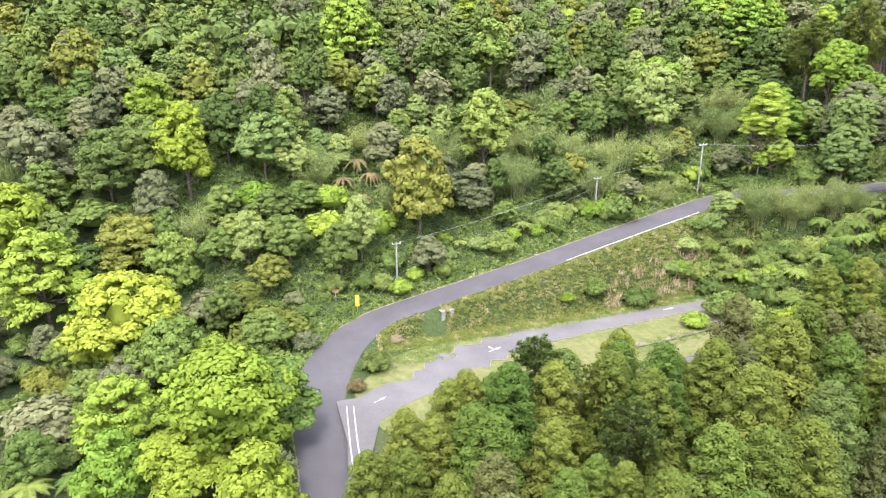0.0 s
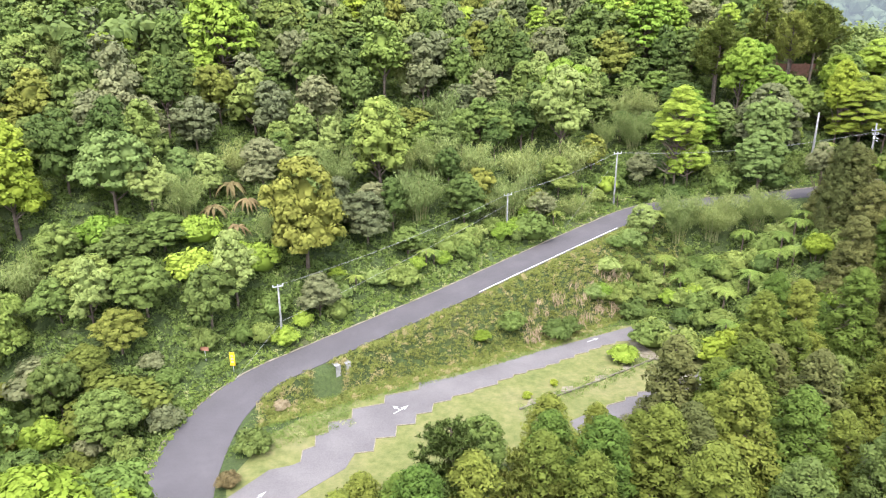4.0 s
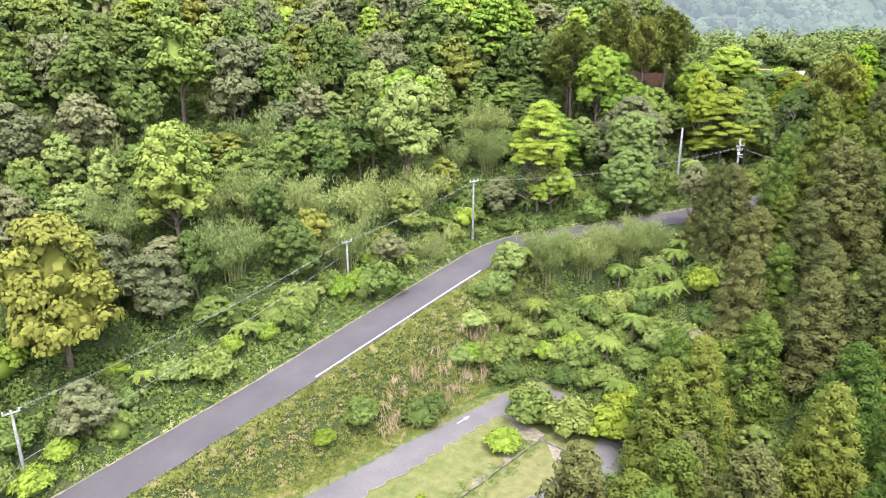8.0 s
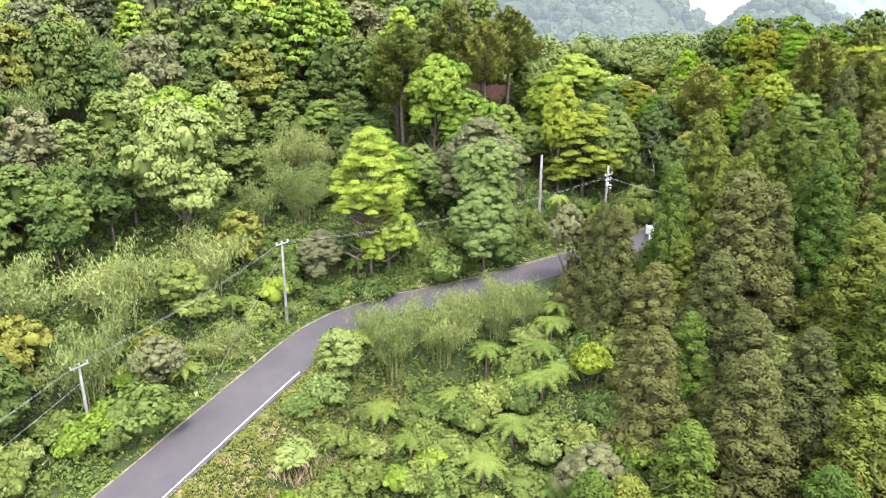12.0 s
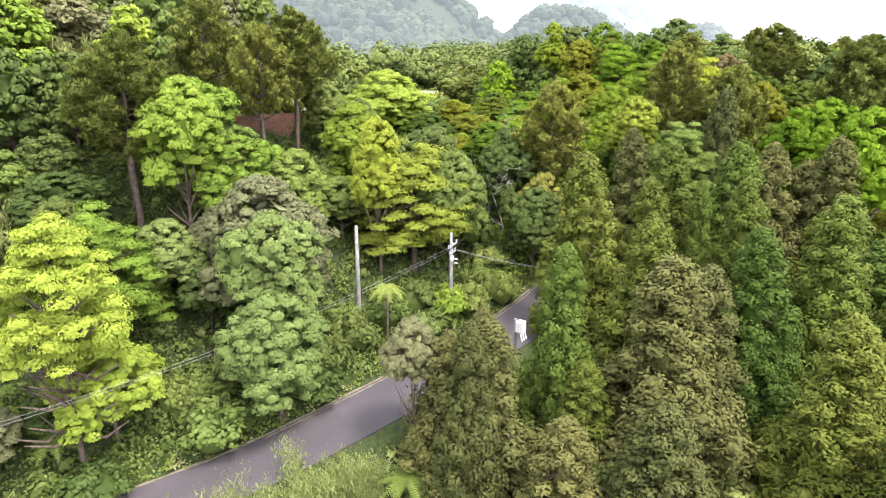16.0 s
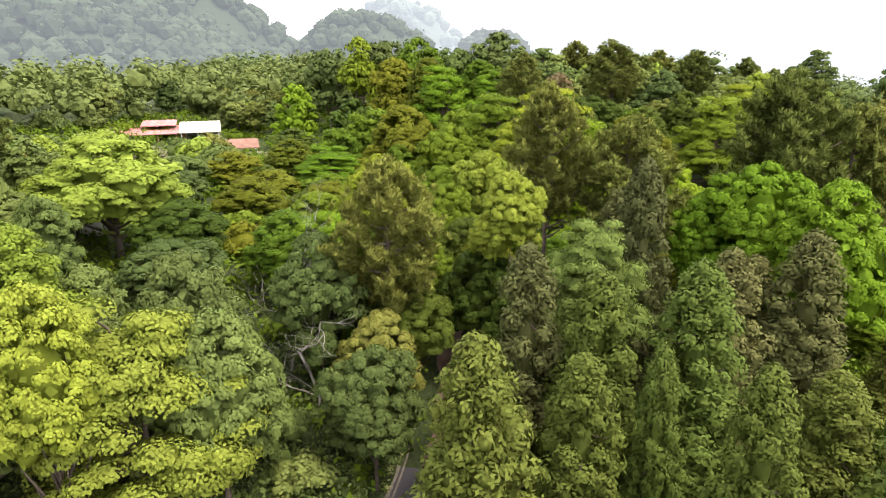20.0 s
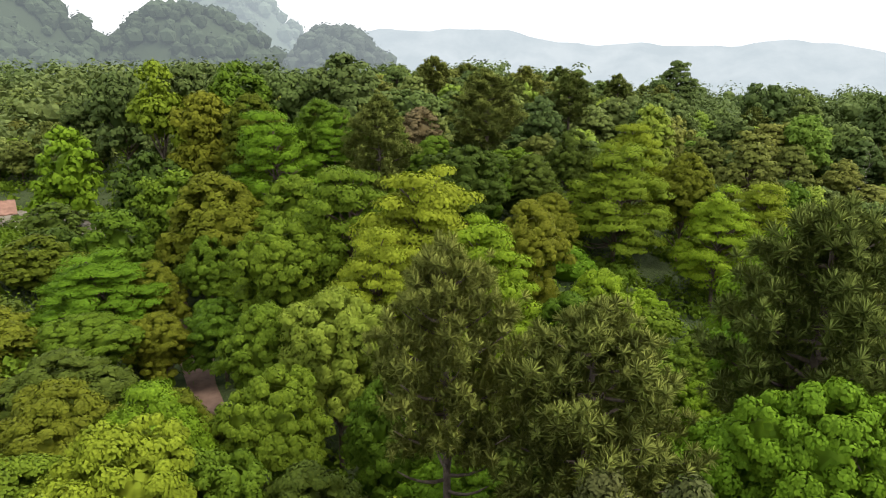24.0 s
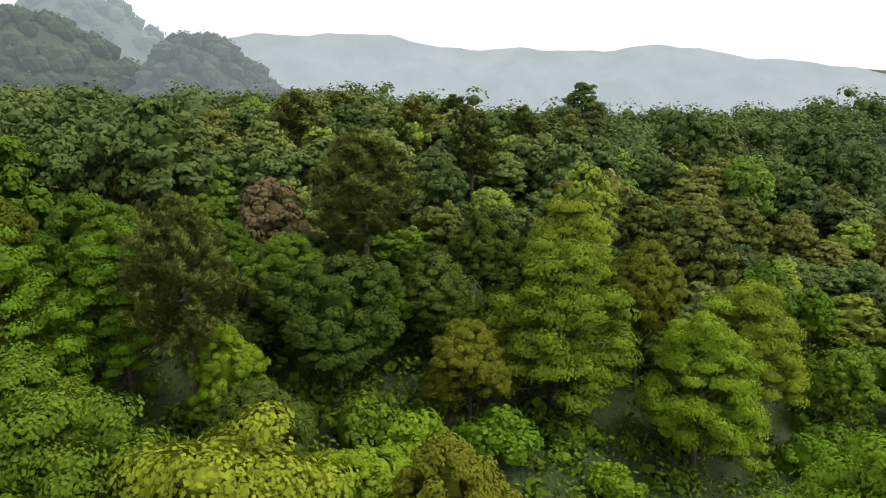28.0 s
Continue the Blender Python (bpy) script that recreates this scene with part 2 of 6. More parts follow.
class Soup:
    """Pieces gathered into one mesh."""
    def __init__(self):
        self.v, self.f, self.n, self.nm = [], [], 0, []

    def add(self, verts, *faces, normals=None):
        self.v.append(np.asarray(verts, np.float32))
        self.nm.append(np.zeros((len(verts), 3), np.float32) if normals is None else np.asarray(normals, np.float32))
        self.f += [np.asarray(f, np.int32) + self.n for f in faces if len(f)]
        self.n += len(verts)

    def mesh(self, name, mat=None, smooth=False):
        tri = [f for f in self.f if f.shape[1] == 3]
        quad = [f for f in self.f if f.shape[1] == 4]
        return mesh_of(name, np.concatenate(self.v), [np.concatenate(k) for k in (tri, quad) if k], mat, smooth)

    def foliage(self, name):
        """As mesh(), with the soft rounded shading that the packed leaves of a tuft have together."""
        tri = [f for f in self.f if f.shape[1] == 3]
        quad = [f for f in self.f if f.shape[1] == 4]
        return mesh_of(name, np.concatenate(self.v), [np.concatenate(k) for k in (tri, quad) if k], None, True, np.concatenate(self.nm))


def part(name, me, parent, label="", mat=None, m=None):
    """Links a mesh as one object under a thing or a part."""
    ob = new(name, me)
    ob.parent = parent
    if m is not None:
        ob.matrix_local = m
    if mat is not None:
        ob.material_slots[0].link = "OBJECT"
        ob.material_slots[0].material = mat
    return tagged(ob, label) if label else ob


def thing(name, label, category, group="", kind="", m=None):
    ob = tagged(new(name), label, category, group, kind)
    if m is not None:
        ob.matrix_world = m
    return ob


def unit(v):
    return v / np.maximum(np.linalg.norm(v, axis=-1, keepdims=True), 1e-9)


def leaf_quads(soup, at, facing, size, slim, r, droop=0.0, normals=None):
    """Pointed leaves round the places at, lying across the directions facing."""
    k = len(at)
    up = r.normal(size=(k, 3))
    up[:, 2] -= droop
    side = unit(np.cross(facing, up))
    along = unit(np.cross(side, facing))
    along[:, 2] -= droop * 0.6
    s = size * r.uniform(0.65, 1.35, (k, 1))
    v = np.stack([at - along * s * 0.5, at - side * s * slim * 0.5 + along * s * 0.08,
                  at + along * s * 0.5, at + side * s * slim * 0.5 + along * s * 0.08], 1)
    soup.add(v.reshape(-1, 3), np.arange(4 * k).reshape(-1, 4), normals=None if normals is None else np.repeat(normals, 4, 0))


ICO = bmesh.new()
bmesh.ops.create_icosphere(ICO, subdivisions=1, radius=1.0)
ICO_V = np.array([v.co[:] for v in ICO.verts])
ICO_F = np.array([[v.index for v in f.verts] for f in ICO.faces])
bmesh.ops.subdivide_edges(ICO, edges=ICO.edges[:], cuts=1, use_grid_fill=True)
ICO2_V = unit(np.array([v.co[:] for v in ICO.verts]))
bmesh.ops.triangulate(ICO, faces=ICO.faces[:])
ICO.verts.index_update()
ICO2_F = np.array([[v.index for v in f.verts] for f in ICO.faces])
ICO.free()


def lump(soup, c, size, r, fine=False):
    """The closed heart of a tuft or a billow: an uneven ball under the leaves."""
    v, f = (ICO2_V, ICO2_F) if fine else (ICO_V, ICO_F)
    soup.add(c + v * size * r.uniform(0.78, 1.06, (len(v), 1)), f, normals=v)


def clump(soup, c, rad, leaves, size, slim, r, squash=0.75, core=True, droop=0.0, down=-0.12, tilt=0.3, away=(0, 0, 0.25)):
    """A tuft: a lumpy heart well inside, and leaves packed round it. away: where the crown's skin faces there."""
    if core:
        if core is True:
            lump(soup, c, (rad * 0.5, rad * 0.5, rad * squash * 0.5), r)
        else:
            q = unit(r.normal(size=(8, 3)))
            leaf_quads(soup, c + q * (1, 1, squash) * rad * r.uniform(0.15, 0.6, (8, 1)), unit(q + r.normal(size=(8, 3)) * 0.4), rad * 0.5, 0.7, r)
    d = r.normal(size=(leaves * 2, 3))
    d = unit(d)
    d = d[d[:, 2] > down][:leaves]
    at = c + d * (1, 1, squash) * rad * r.uniform(0.72, 1.1, (len(d), 1))
    face = unit(d + (0, 0, 0.35) + r.normal(size=d.shape) * tilt)
    leaf_quads(soup, at, face, size, slim, r, droop, unit(0.8 * d + 0.4 * face + 0.28 * np.asarray(away)))


def brush(soup, c, rad, needles, width, r, lean):
    """A bottle-brush tuft of pine needles standing off a twig's end."""
    d = unit(r.normal(size=(needles, 3)) + lean)
    side = unit(np.cross(d, r.normal(size=(needles, 3))))
    ln = rad * r.uniform(0.7, 1.15, (needles, 1))
    a, b = c + d * ln * 0.12, c + d * ln
    v = np.stack([a - side * width * 0.5, a + side * width * 0.5, b + side * width * 0.3, b - side * width * 0.3], 1)
    soup.add(v.reshape(-1, 3), np.arange(4 * needles).reshape(-1, 4), normals=np.repeat(unit(d + 0.3 * np.asarray(lean)), 4, 0))


def tube(soup, pts, radii, sides=6):
    pts, k = np.asarray(pts, float), len(pts)
    radii = np.broadcast_to(radii, (k,))
    t = unit(np.gradient(pts, axis=0))
    ref = np.where(np.abs(t[:, 2:]) > 0.9, (1.0, 0, 0), (0, 0, 1.0))
    a = unit(np.cross(t, ref))
    b = np.cross(t, a)
    ang = np.arange(sides) * 2 * np.pi / sides
    ring = a[:, None] * np.cos(ang)[:, None] + b[:, None] * np.sin(ang)[:, None]
    v = (pts[:, None] + ring * radii[:, None, None]).reshape(-1, 3)
    i, j = np.meshgrid(np.arange(k - 1), np.arange(sides), indexing="ij")
    j2 = (j + 1) % sides
    q = np.stack([i * sides + j, i * sides + j2, (i + 1) * sides + j2, (i + 1) * sides + j], -1).reshape(-1, 4)
    soup.add(np.concatenate([v, pts[-1:]]), q, np.stack([np.arange(sides) + (k - 1) * sides, (np.arange(sides) + 1) % sides + (k - 1) * sides,
                                                         np.full(sides, k * sides)], -1))


def box(soup, lo, hi):
    x0, y0, z0 = lo
    x1, y1, z1 = hi
    v = [(x0, y0, z0), (x1, y0, z0), (x1, y1, z0), (x0, y1, z0), (x0, y0, z1), (x1, y0, z1), (x1, y1, z1), (x0, y1, z1)]
    soup.add(v, [(3, 2, 1, 0), (4, 5, 6, 7), (0, 1, 5, 4), (1, 2, 6, 5), (2, 3, 7, 6), (3, 0, 4, 7)])


# ---- the lie of the land ----
def smooth(a, b, x):
    t = np.clip((x - a) / (b - a), 0, 1)
    return t * t * (3 - 2 * t)


ROAD = [(-6.5, 12, 0.8), (-8.3, 35, 1.8), (-9.6, 47, 2.5), (-12.2, 57, 3.0), (-13.6, 65, 3.4), (-12.4, 73, 4.0), (-8.4, 79, 5.0),
        (-2.5, 82.2, 6.1), (5.5, 86, 7.5), (14.5, 90, 9.2), (25.2, 95.4, 11.2), (38, 102.2, 13.3), (45.6, 105.3, 14.7), (52, 104.5, 15.8),
        (58.6, 101.4, 16.9), (67, 98.7, 18.2), (76, 96.5, 19.5), (82, 95.6, 20.2), (88, 95.3, 21.2), (95, 96.4, 22.4), (102, 98.7, 23.5),
        (110, 103.3, 24.0), (118, 108.6, 24.2), (124, 112.5, 24.4), (134, 118.5, 24.6), (142, 124.5, 24.8), (150, 131.5, 25.0), (160, 146, 25.2), (168, 162, 25.5)]


def spline(pts, steps=6):
    p = np.asarray(pts, float)
    q = np.vstack([2 * p[0] - p[1], p, 2 * p[-1] - p[-2]])
    out = []
    for i in range(1, len(q) - 2):
        t = np.arange(steps)[:, None] / steps
        out.append(0.5 * (2 * q[i] + (q[i + 1] - q[i - 1]) * t + (2 * q[i - 1] - 5 * q[i] + 4 * q[i + 1] - q[i + 2]) * t**2
                          + (3 * q[i] - q[i - 1] - 3 * q[i + 1] + q[i + 2]) * t**3))
    return np.vstack(out + [p[-1:]])


LINE = spline(ROAD)


def to_road(x, y):
    """For points: the distance from the road's middle line (left of it positive), its height there, and the way off it."""
    x, y = np.atleast_1d(np.asarray(x, float)).ravel(), np.atleast_1d(np.asarray(y, float)).ravel()
    a, b = LINE[:-1], LINE[1:]
    ab = (b - a)[:, :2]
    out = np.empty((5, len(x)))
    for i in range(0, len(x), 4000):
        px, py = x[i:i + 4000, None], y[i:i + 4000, None]
        t = np.clip(((px - a[:, 0]) * ab[:, 0] + (py - a[:, 1]) * ab[:, 1]) / (ab**2).sum(1), 0, 1)
        dx, dy = px - a[:, 0] - t * ab[:, 0], py - a[:, 1] - t * ab[:, 1]
        d = np.hypot(dx, dy)
        k = d.argmin(1)
        n = np.arange(len(k))
        dx, dy = dx[n, k], dy[n, k]
        out[:, i:i + 4000] = d[n, k], a[k, 2] + t[n, k] * (b - a)[k, 2], dx, dy, np.sign(ab[k, 0] * dy - ab[k, 1] * dx)
    best, zr, nx, ny, side = out
    safe = np.maximum(best, 1e-6)
    return best * np.where(side == 0, 1, side), zr, nx / safe, ny / safe


LOT_Z = 3.5


def lot_uv(x, y):
    """The car park's own axes: u along its lane, v across it."""
    dx, dy = x - 7.7, y - 72.8
    return 0.93 * dx + 0.367 * dy, -0.367 * dx + 0.93 * dy


def height(x, y):
    shape = np.shape(x)
    x, y = np.atleast_1d(np.asarray(x, float)).ravel(), np.atleast_1d(np.asarray(y, float)).ravel()
    d, zr, nx, ny = to_road(x, y)
    # the low side
    low = 3.0 + 15 * smooth(45, 85, x + 0.5 * (y - 75)) + 5 * smooth(88, 118, x) * smooth(62, 92, y)
    low += 10 * smooth(130, 230, x) * smooth(0, 75, y) - 95 * smooth(265, 620, x)
    low -= 2.5 * smooth(40, 0, y) * smooth(90, 40, x)
    u, v = lot_uv(x, y)
    lot = smooth(-24, -20, u) * smooth(42, 38, u) * smooth(-18, -14, v) * smooth(9, 6.5, v)
    low = low + (LOT_Z - 0.06 - low) * lot
    e = np.maximum(np.abs(d) - 3.0, 0)
    run = np.maximum((zr - low) * 0.72, 1.5)
    south = zr + (low - zr) * smooth(0, 1, e / run)
    # the hill on the high side
    slope = -0.10 + 0.68 * smooth(0.1, 0.85, ny)
    cap = 72 - 65 * smooth(50, 86, x - 0.45 * (y - 105))
    north = zr + cap * (1 - np.exp(-slope * e / cap))
    h = np.where(d > 0, north, south)
    h = h + 6 * np.exp(-(((x - 172) / 32) ** 2 + ((y - 116) / 24) ** 2)) * smooth(4, 14, np.abs(d))
    far = 32 - 100 * smooth(250, 640, x - 0.5 * np.maximum(y - 150, 0)) + 74 * smooth(90, -30, x - 0.45 * (y - 105)) * smooth(110, 170, y)
    far = far - 34 * smooth(185, 330, y) * smooth(95, 150, x - 0.45 * (y - 105))
    h = h + (far - h) * smooth(150, 240, np.hypot(x - 105, y - 90))
    bumps = 0.5 * np.sin(x * 0.31 + 1.3 * np.sin(y * 0.17)) * np.sin(y * 0.27 + 1.1 * np.sin(x * 0.21))
    h = h + bumps * smooth(1, 7, e) * (1 - lot)
    h = np.where(e <= 0, zr - 0.08, h)
    return h.reshape(shape) if shape else float(h[0])


# ---- ground, road and car park ----
M_MOSSY = plain_mat("mossy_kerb", (0.09, 0.085, 0.06), (0.2, 0.175, 0.13), 1.5, 0.95)
def graded(lo, hi, step, far_lo, far_hi, grow=1.18):
    mid = list(np.arange(lo, hi + step / 2, step))
    for edge, far, sign in ((lo, far_lo, -1), (hi, far_hi, 1)):
        s, p = step, edge
        while sign * (far - p) > 0:
            s *= grow
            p += sign * s
            mid.append(p)
    return np.array(sorted(mid))


gx, gy = graded(-45, 215, 1.0, -2600, 3400), graded(30, 175, 1.0, -1800, 3000)
GX, GY = np.meshgrid(gx, gy)
GZ = height(GX, GY)
nx_, ny_ = len(gx), len(gy)
I, J = np.meshgrid(np.arange(nx_ - 1), np.arange(ny_ - 1))
quads = np.stack([J * nx_ + I, J * nx_ + I + 1, (J + 1) * nx_ + I + 1, (J + 1) * nx_ + I], -1).reshape(-1, 4)
ground = new("ground", mesh_of("ground", np.stack([GX, GY, GZ], -1).reshape(-1, 3), [quads], M_SOIL, True))
tagged(ground, "dark green forest floor of a steep wooded hillside", "ground", kind="structure")


def strip(pts, left, right, lift, thick):
    """A band along a line, from left to right of it (metres, left positive), with a body below."""
    pts = np.asarray(pts, float)
    t = unit(np.gradient(pts[:, :2], axis=0))
    nrm = np.stack([-t[:, 1], t[:, 0], 0 * t[:, 0]], -1)
    left, right = np.broadcast_to(left, len(pts))[:, None], np.broadcast_to(right, len(pts))[:, None]
    a, b = pts + nrm * left + (0, 0, lift), pts + nrm * right + (0, 0, lift)
    k = len(pts)
    v = np.concatenate([a, b, b - (0, 0, thick), a - (0, 0, thick)])
    i = np.arange(k - 1)
    f = [np.stack([r * k + i, s * k + i, s * k + i + 1, r * k + i + 1], -1) for r, s in ((0, 1), (1, 2), (3, 0))]
    return v, [np.concatenate(f)]


def cut(x0, x1, y0=-1e9, steps=14):
    fine = spline(ROAD, steps)
    return fine[(fine[:, 0] >= x0) & (fine[:, 0] <= x1) & (fine[:, 1] >= y0)]


paved = spline(ROAD, 14)
paved = paved[: np.argmax(paved[:, 0] > 91)]
wide = 2.45 + 0.75 * np.exp(-(((paved[:, 1] - 68) / 9) ** 2)) * (paved[:, 0] < 0)
road = new("road", mesh_of("road", *strip(paved, wide, -wide, 0.0, 0.25), M_ASPHALT))
tagged(road, "narrow grey asphalt mountain road climbing round a bend", "road", kind="structure")
track_line = spline(ROAD, 14)
track_line = track_line[np.argmax(track_line[:, 0] > 90.9):]
tw = 1.15 + 0.12 * np.sin(np.arange(len(track_line)) * 0.7)
track = new("dirt_track", mesh_of("dirt_track", *strip(track_line, tw, -tw, 0.005, 0.25), M_DIRT))
tagged(track, "reddish brown unpaved track under the trees", "track", kind="structure")
v, f = strip(paved, wide + 0.16 + 0.05 * np.sin(np.arange(len(paved))), wide - 0.02, 0.05, 0.3)
part("edge_kerb", mesh_of("edge_kerb", v, f, M_KERB), road, "pale weathered kerb")
edge = cut(16, 39.5, 85)
part("edge_line", mesh_of("edge_line", *strip(edge, -2.0, -2.11, 0.006, 0.004), M_PAINT), road, "white painted edge line")
edge = cut(60, 96, 90)
part("edge_line", mesh_of("edge_line", *strip(edge, 2.3, 2.18, 0.006, 0.004), M_KERB), road, "faded yellowish edge line")
for a in (0.0, 0.72):
    seg = np.array([(-10.0 + a, 60.4, 3.35), (-8.9 + a, 54.5, 3.0), (-7.7 + a, 48.5, 2.75), (-6.7 + a, 42, 2.4)])
    seg[:, 2] = [max(LOT_Z, LINE[np.argmin(np.hypot(*(LINE[:, :2] - p[:2]).T)), 2]) for p in seg]
    part("junction_line", mesh_of("junction_line", *strip(spline(seg), 0.06, -0.06, 0.03, 0.02), M_WORN), road, "white line across the junction")


def flat(points, z, thick, mat, name):
    bm = bmesh.new()
    face = bm.faces.new([bm.verts.new((x, y, z)) for x, y in points])
    if face.normal.z < 0:
        face.normal_flip()
    bm.normal_update()
    if face.normal.z < 0:
        bmesh.ops.reverse_faces(bm, faces=[face])
    low = bmesh.ops.extrude_face_region(bm, geom=[face])
    for g in low["geom"]:
        if isinstance(g, bmesh.types.BMVert):
            g.co.z -= thick
    bmesh.ops.triangulate(bm, faces=bm.faces[:])
    bmesh.ops.recalc_face_normals(bm, faces=bm.faces[:])
    me = bpy.data.meshes.new(name)
    bm.to_mesh(me)
    bm.free()
    me.materials.append(mat)
    return me


TEETH_N = [(-3.4, 66.1), (-3.3, 67.8), (-2.2, 68.3), (-2.2, 70.0), (-1.0, 70.4), (-1.0, 72.1), (1.3, 72.5), (1.4, 74.3), (4.7, 74.9), (4.9, 76.5),
           (8.6, 77.2), (8.8, 78.7)]
TEETH_S = [(1.5, 66.6), (3.2, 66.7), (3.5, 68.7), (5.4, 68.7), (5.7, 70.6), (7.5, 70.6), (7.8, 72.3), (9.4, 72.5), (9.8, 74.1), (11.7, 74.5), (12.0, 75.2),
           (14.3, 75.7), (14.6, 76.2), (17.3, 77.0), (17.5, 77.7), (19.3, 78.2), (19.6, 78.8), (21.1, 79.0), (21.4, 79.5), (23.6, 79.9), (23.9, 80.4),
           (25.5, 80.7), (25.9, 81.4), (27.7, 81.8), (28.1, 82.5), (29.9, 82.9), (30.2, 83.4), (31.8, 83.8), (32.1, 84.3), (34.0, 84.6), (34.4, 85.2)]
lane = [(-10.6, 61.6), (-9.2, 62.0), (-6.1, 65.3), (-4.1, 65.7)] + TEETH_N + [(12, 79.2), (16.6, 80.9), (24, 84), (32, 86.9), (38, 89.1), (39.4, 87.6), (36.2, 85.1)]
lane += TEETH_S[::-1] + [(0.6, 64.5), (-2.0, 62.4), (-4.3, 60.4), (-6.3, 57.4), (-6.6, 50), (-5.6, 44), (-7.5, 44), (-9.0, 54), (-11.2, 61.3)]
car_park = new("car_park", flat(lane, LOT_Z, 0.12, M_LOT, "car_park"))
tagged(car_park, "worn grey asphalt lane of a small stepped car park", "car park", kind="structure")
lower = [(22.6, 68.6), (25.7, 70.2), (27.2, 70.3), (27.6, 71.0), (29.8, 71.6), (30.1, 72.2), (31.5, 72.3), (31.8, 73.0), (33.3, 73.1), (33.7, 73.9), (35.1, 74.2),
         (37.4, 74.5), (37.8, 78.6), (39.6, 75.4), (41.6, 77.2), (42.8, 78.2), (43.7, 80.4), (43.0, 84), (41.0, 88.5), (42.6, 89.2), (45.2, 84), (45.6, 80), (44.9, 77.2), (42.9, 74.2), (38, 70.5),
         (30, 66), (24, 63.5)]
part("lower_lane", flat(lower, LOT_Z - 0.02, 0.12, M_LOT, "lower_lane"), car_park, "worn asphalt of the lower lane")
lawn = new("lawn", flat([(-9, 60.5), (-9.6, 64), (-6.5, 71), (0, 76.5), (8, 80.2), (20, 84.5), (33, 89.2), (44.6, 90.2), (44.6, 80), (43.5, 75), (36, 69), (20, 64), (4, 61), (-5, 55)],
                        LOT_Z - 0.025, 0.3, M_TURF, "lawn"))
tagged(lawn, "short yellow-green turf of the parking bays", "lawn", kind="structure")


def edging(pts, name, parent, mat, w=0.08, rise=0.05):
    for (x0, y0), (x1, y1) in zip(pts, pts[1:]):
        s = Soup()
        a = math.atan2(y1 - y0, x1 - x0)
        box(s, (-w / 2, -w / 2, -0.1), (math.hypot(x1 - x0, y1 - y0) + w / 2, w / 2, rise))
        part(name, s.mesh(name, mat), parent, "", None, pose(x0, y0, LOT_Z, 0, 0, math.degrees(a)))


edging(TEETH_N, "kerb", car_park, M_KERB)
edging(TEETH_S, "kerb", car_park, M_KERB)
edging(lower[1:13], "kerb", car_park, M_KERB)
edging([(18.5, 71.6), (19.9, 72.2), (27.6, 75.5), (31.6, 77.4), (36.9, 79.9), (37.4, 79.6), (39.4, 75.6)], "dividing_kerb", car_park, M_MOSSY, 0.2, 0.16)
part("footway", flat([(35.9, 85.0), (36.9, 84.6), (38.0, 80.6), (36.9, 79.8), (35.7, 80.6)], LOT_Z + 0.012, 0.2, M_KERB, "footway"), car_park, "pinkish paved wedge")
part("footway", flat([(37.5, 79.3), (39.4, 75.4), (37.4, 74.6), (36.6, 76.6)], LOT_Z + 0.012, 0.2, M_KERB, "footway"), car_park, "pinkish paved wedge")
for x, y in ((20.2, 72.9), (22.3, 73.9), (24.5, 74.9), (29.0, 76.7), (33.0, 78.6)):
    part("paving_patch", flat([(x - 0.8, y - 0.5), (x + 0.5, y - 0.4), (x + 0.9, y + 0.4), (x - 0.3, y + 0.5)], LOT_Z + 0.01, 0.2, M_KERB, "paving_patch"), car_park)


def arrow(x, y, turn, size, bent):
    s = Soup()
    box(s, (-1.0, -0.07, 0), (0.4, 0.07, 0.004))
    s.add([(0.3, -0.3, 0.004), (1.2, 0, 0.004), (0.3, 0.3, 0.004)], [(0, 1, 2)])
    if bent:
        box(s, (-0.1, 0.07, 0), (0.05, 0.7, 0.004))
        s.add([(-0.3, 0.6, 0.004), (0.25, 0.6, 0.004), (-0.02, 1.2, 0.004)], [(0, 1, 2)])
    part("painted_arrow", s.mesh("painted_arrow", M_WORN), car_park, "white painted arrow", None, pose(x, y, LOT_Z + 0.006, 0, 0, turn) @ Matrix.Scale(size, 4))


arrow(6.3, 73.4, 40, 1.0, True)
arrow(31.6, 86.0, 25, 0.9, False)
arrow(-6.7, 61.6, 48, 0.8, False)


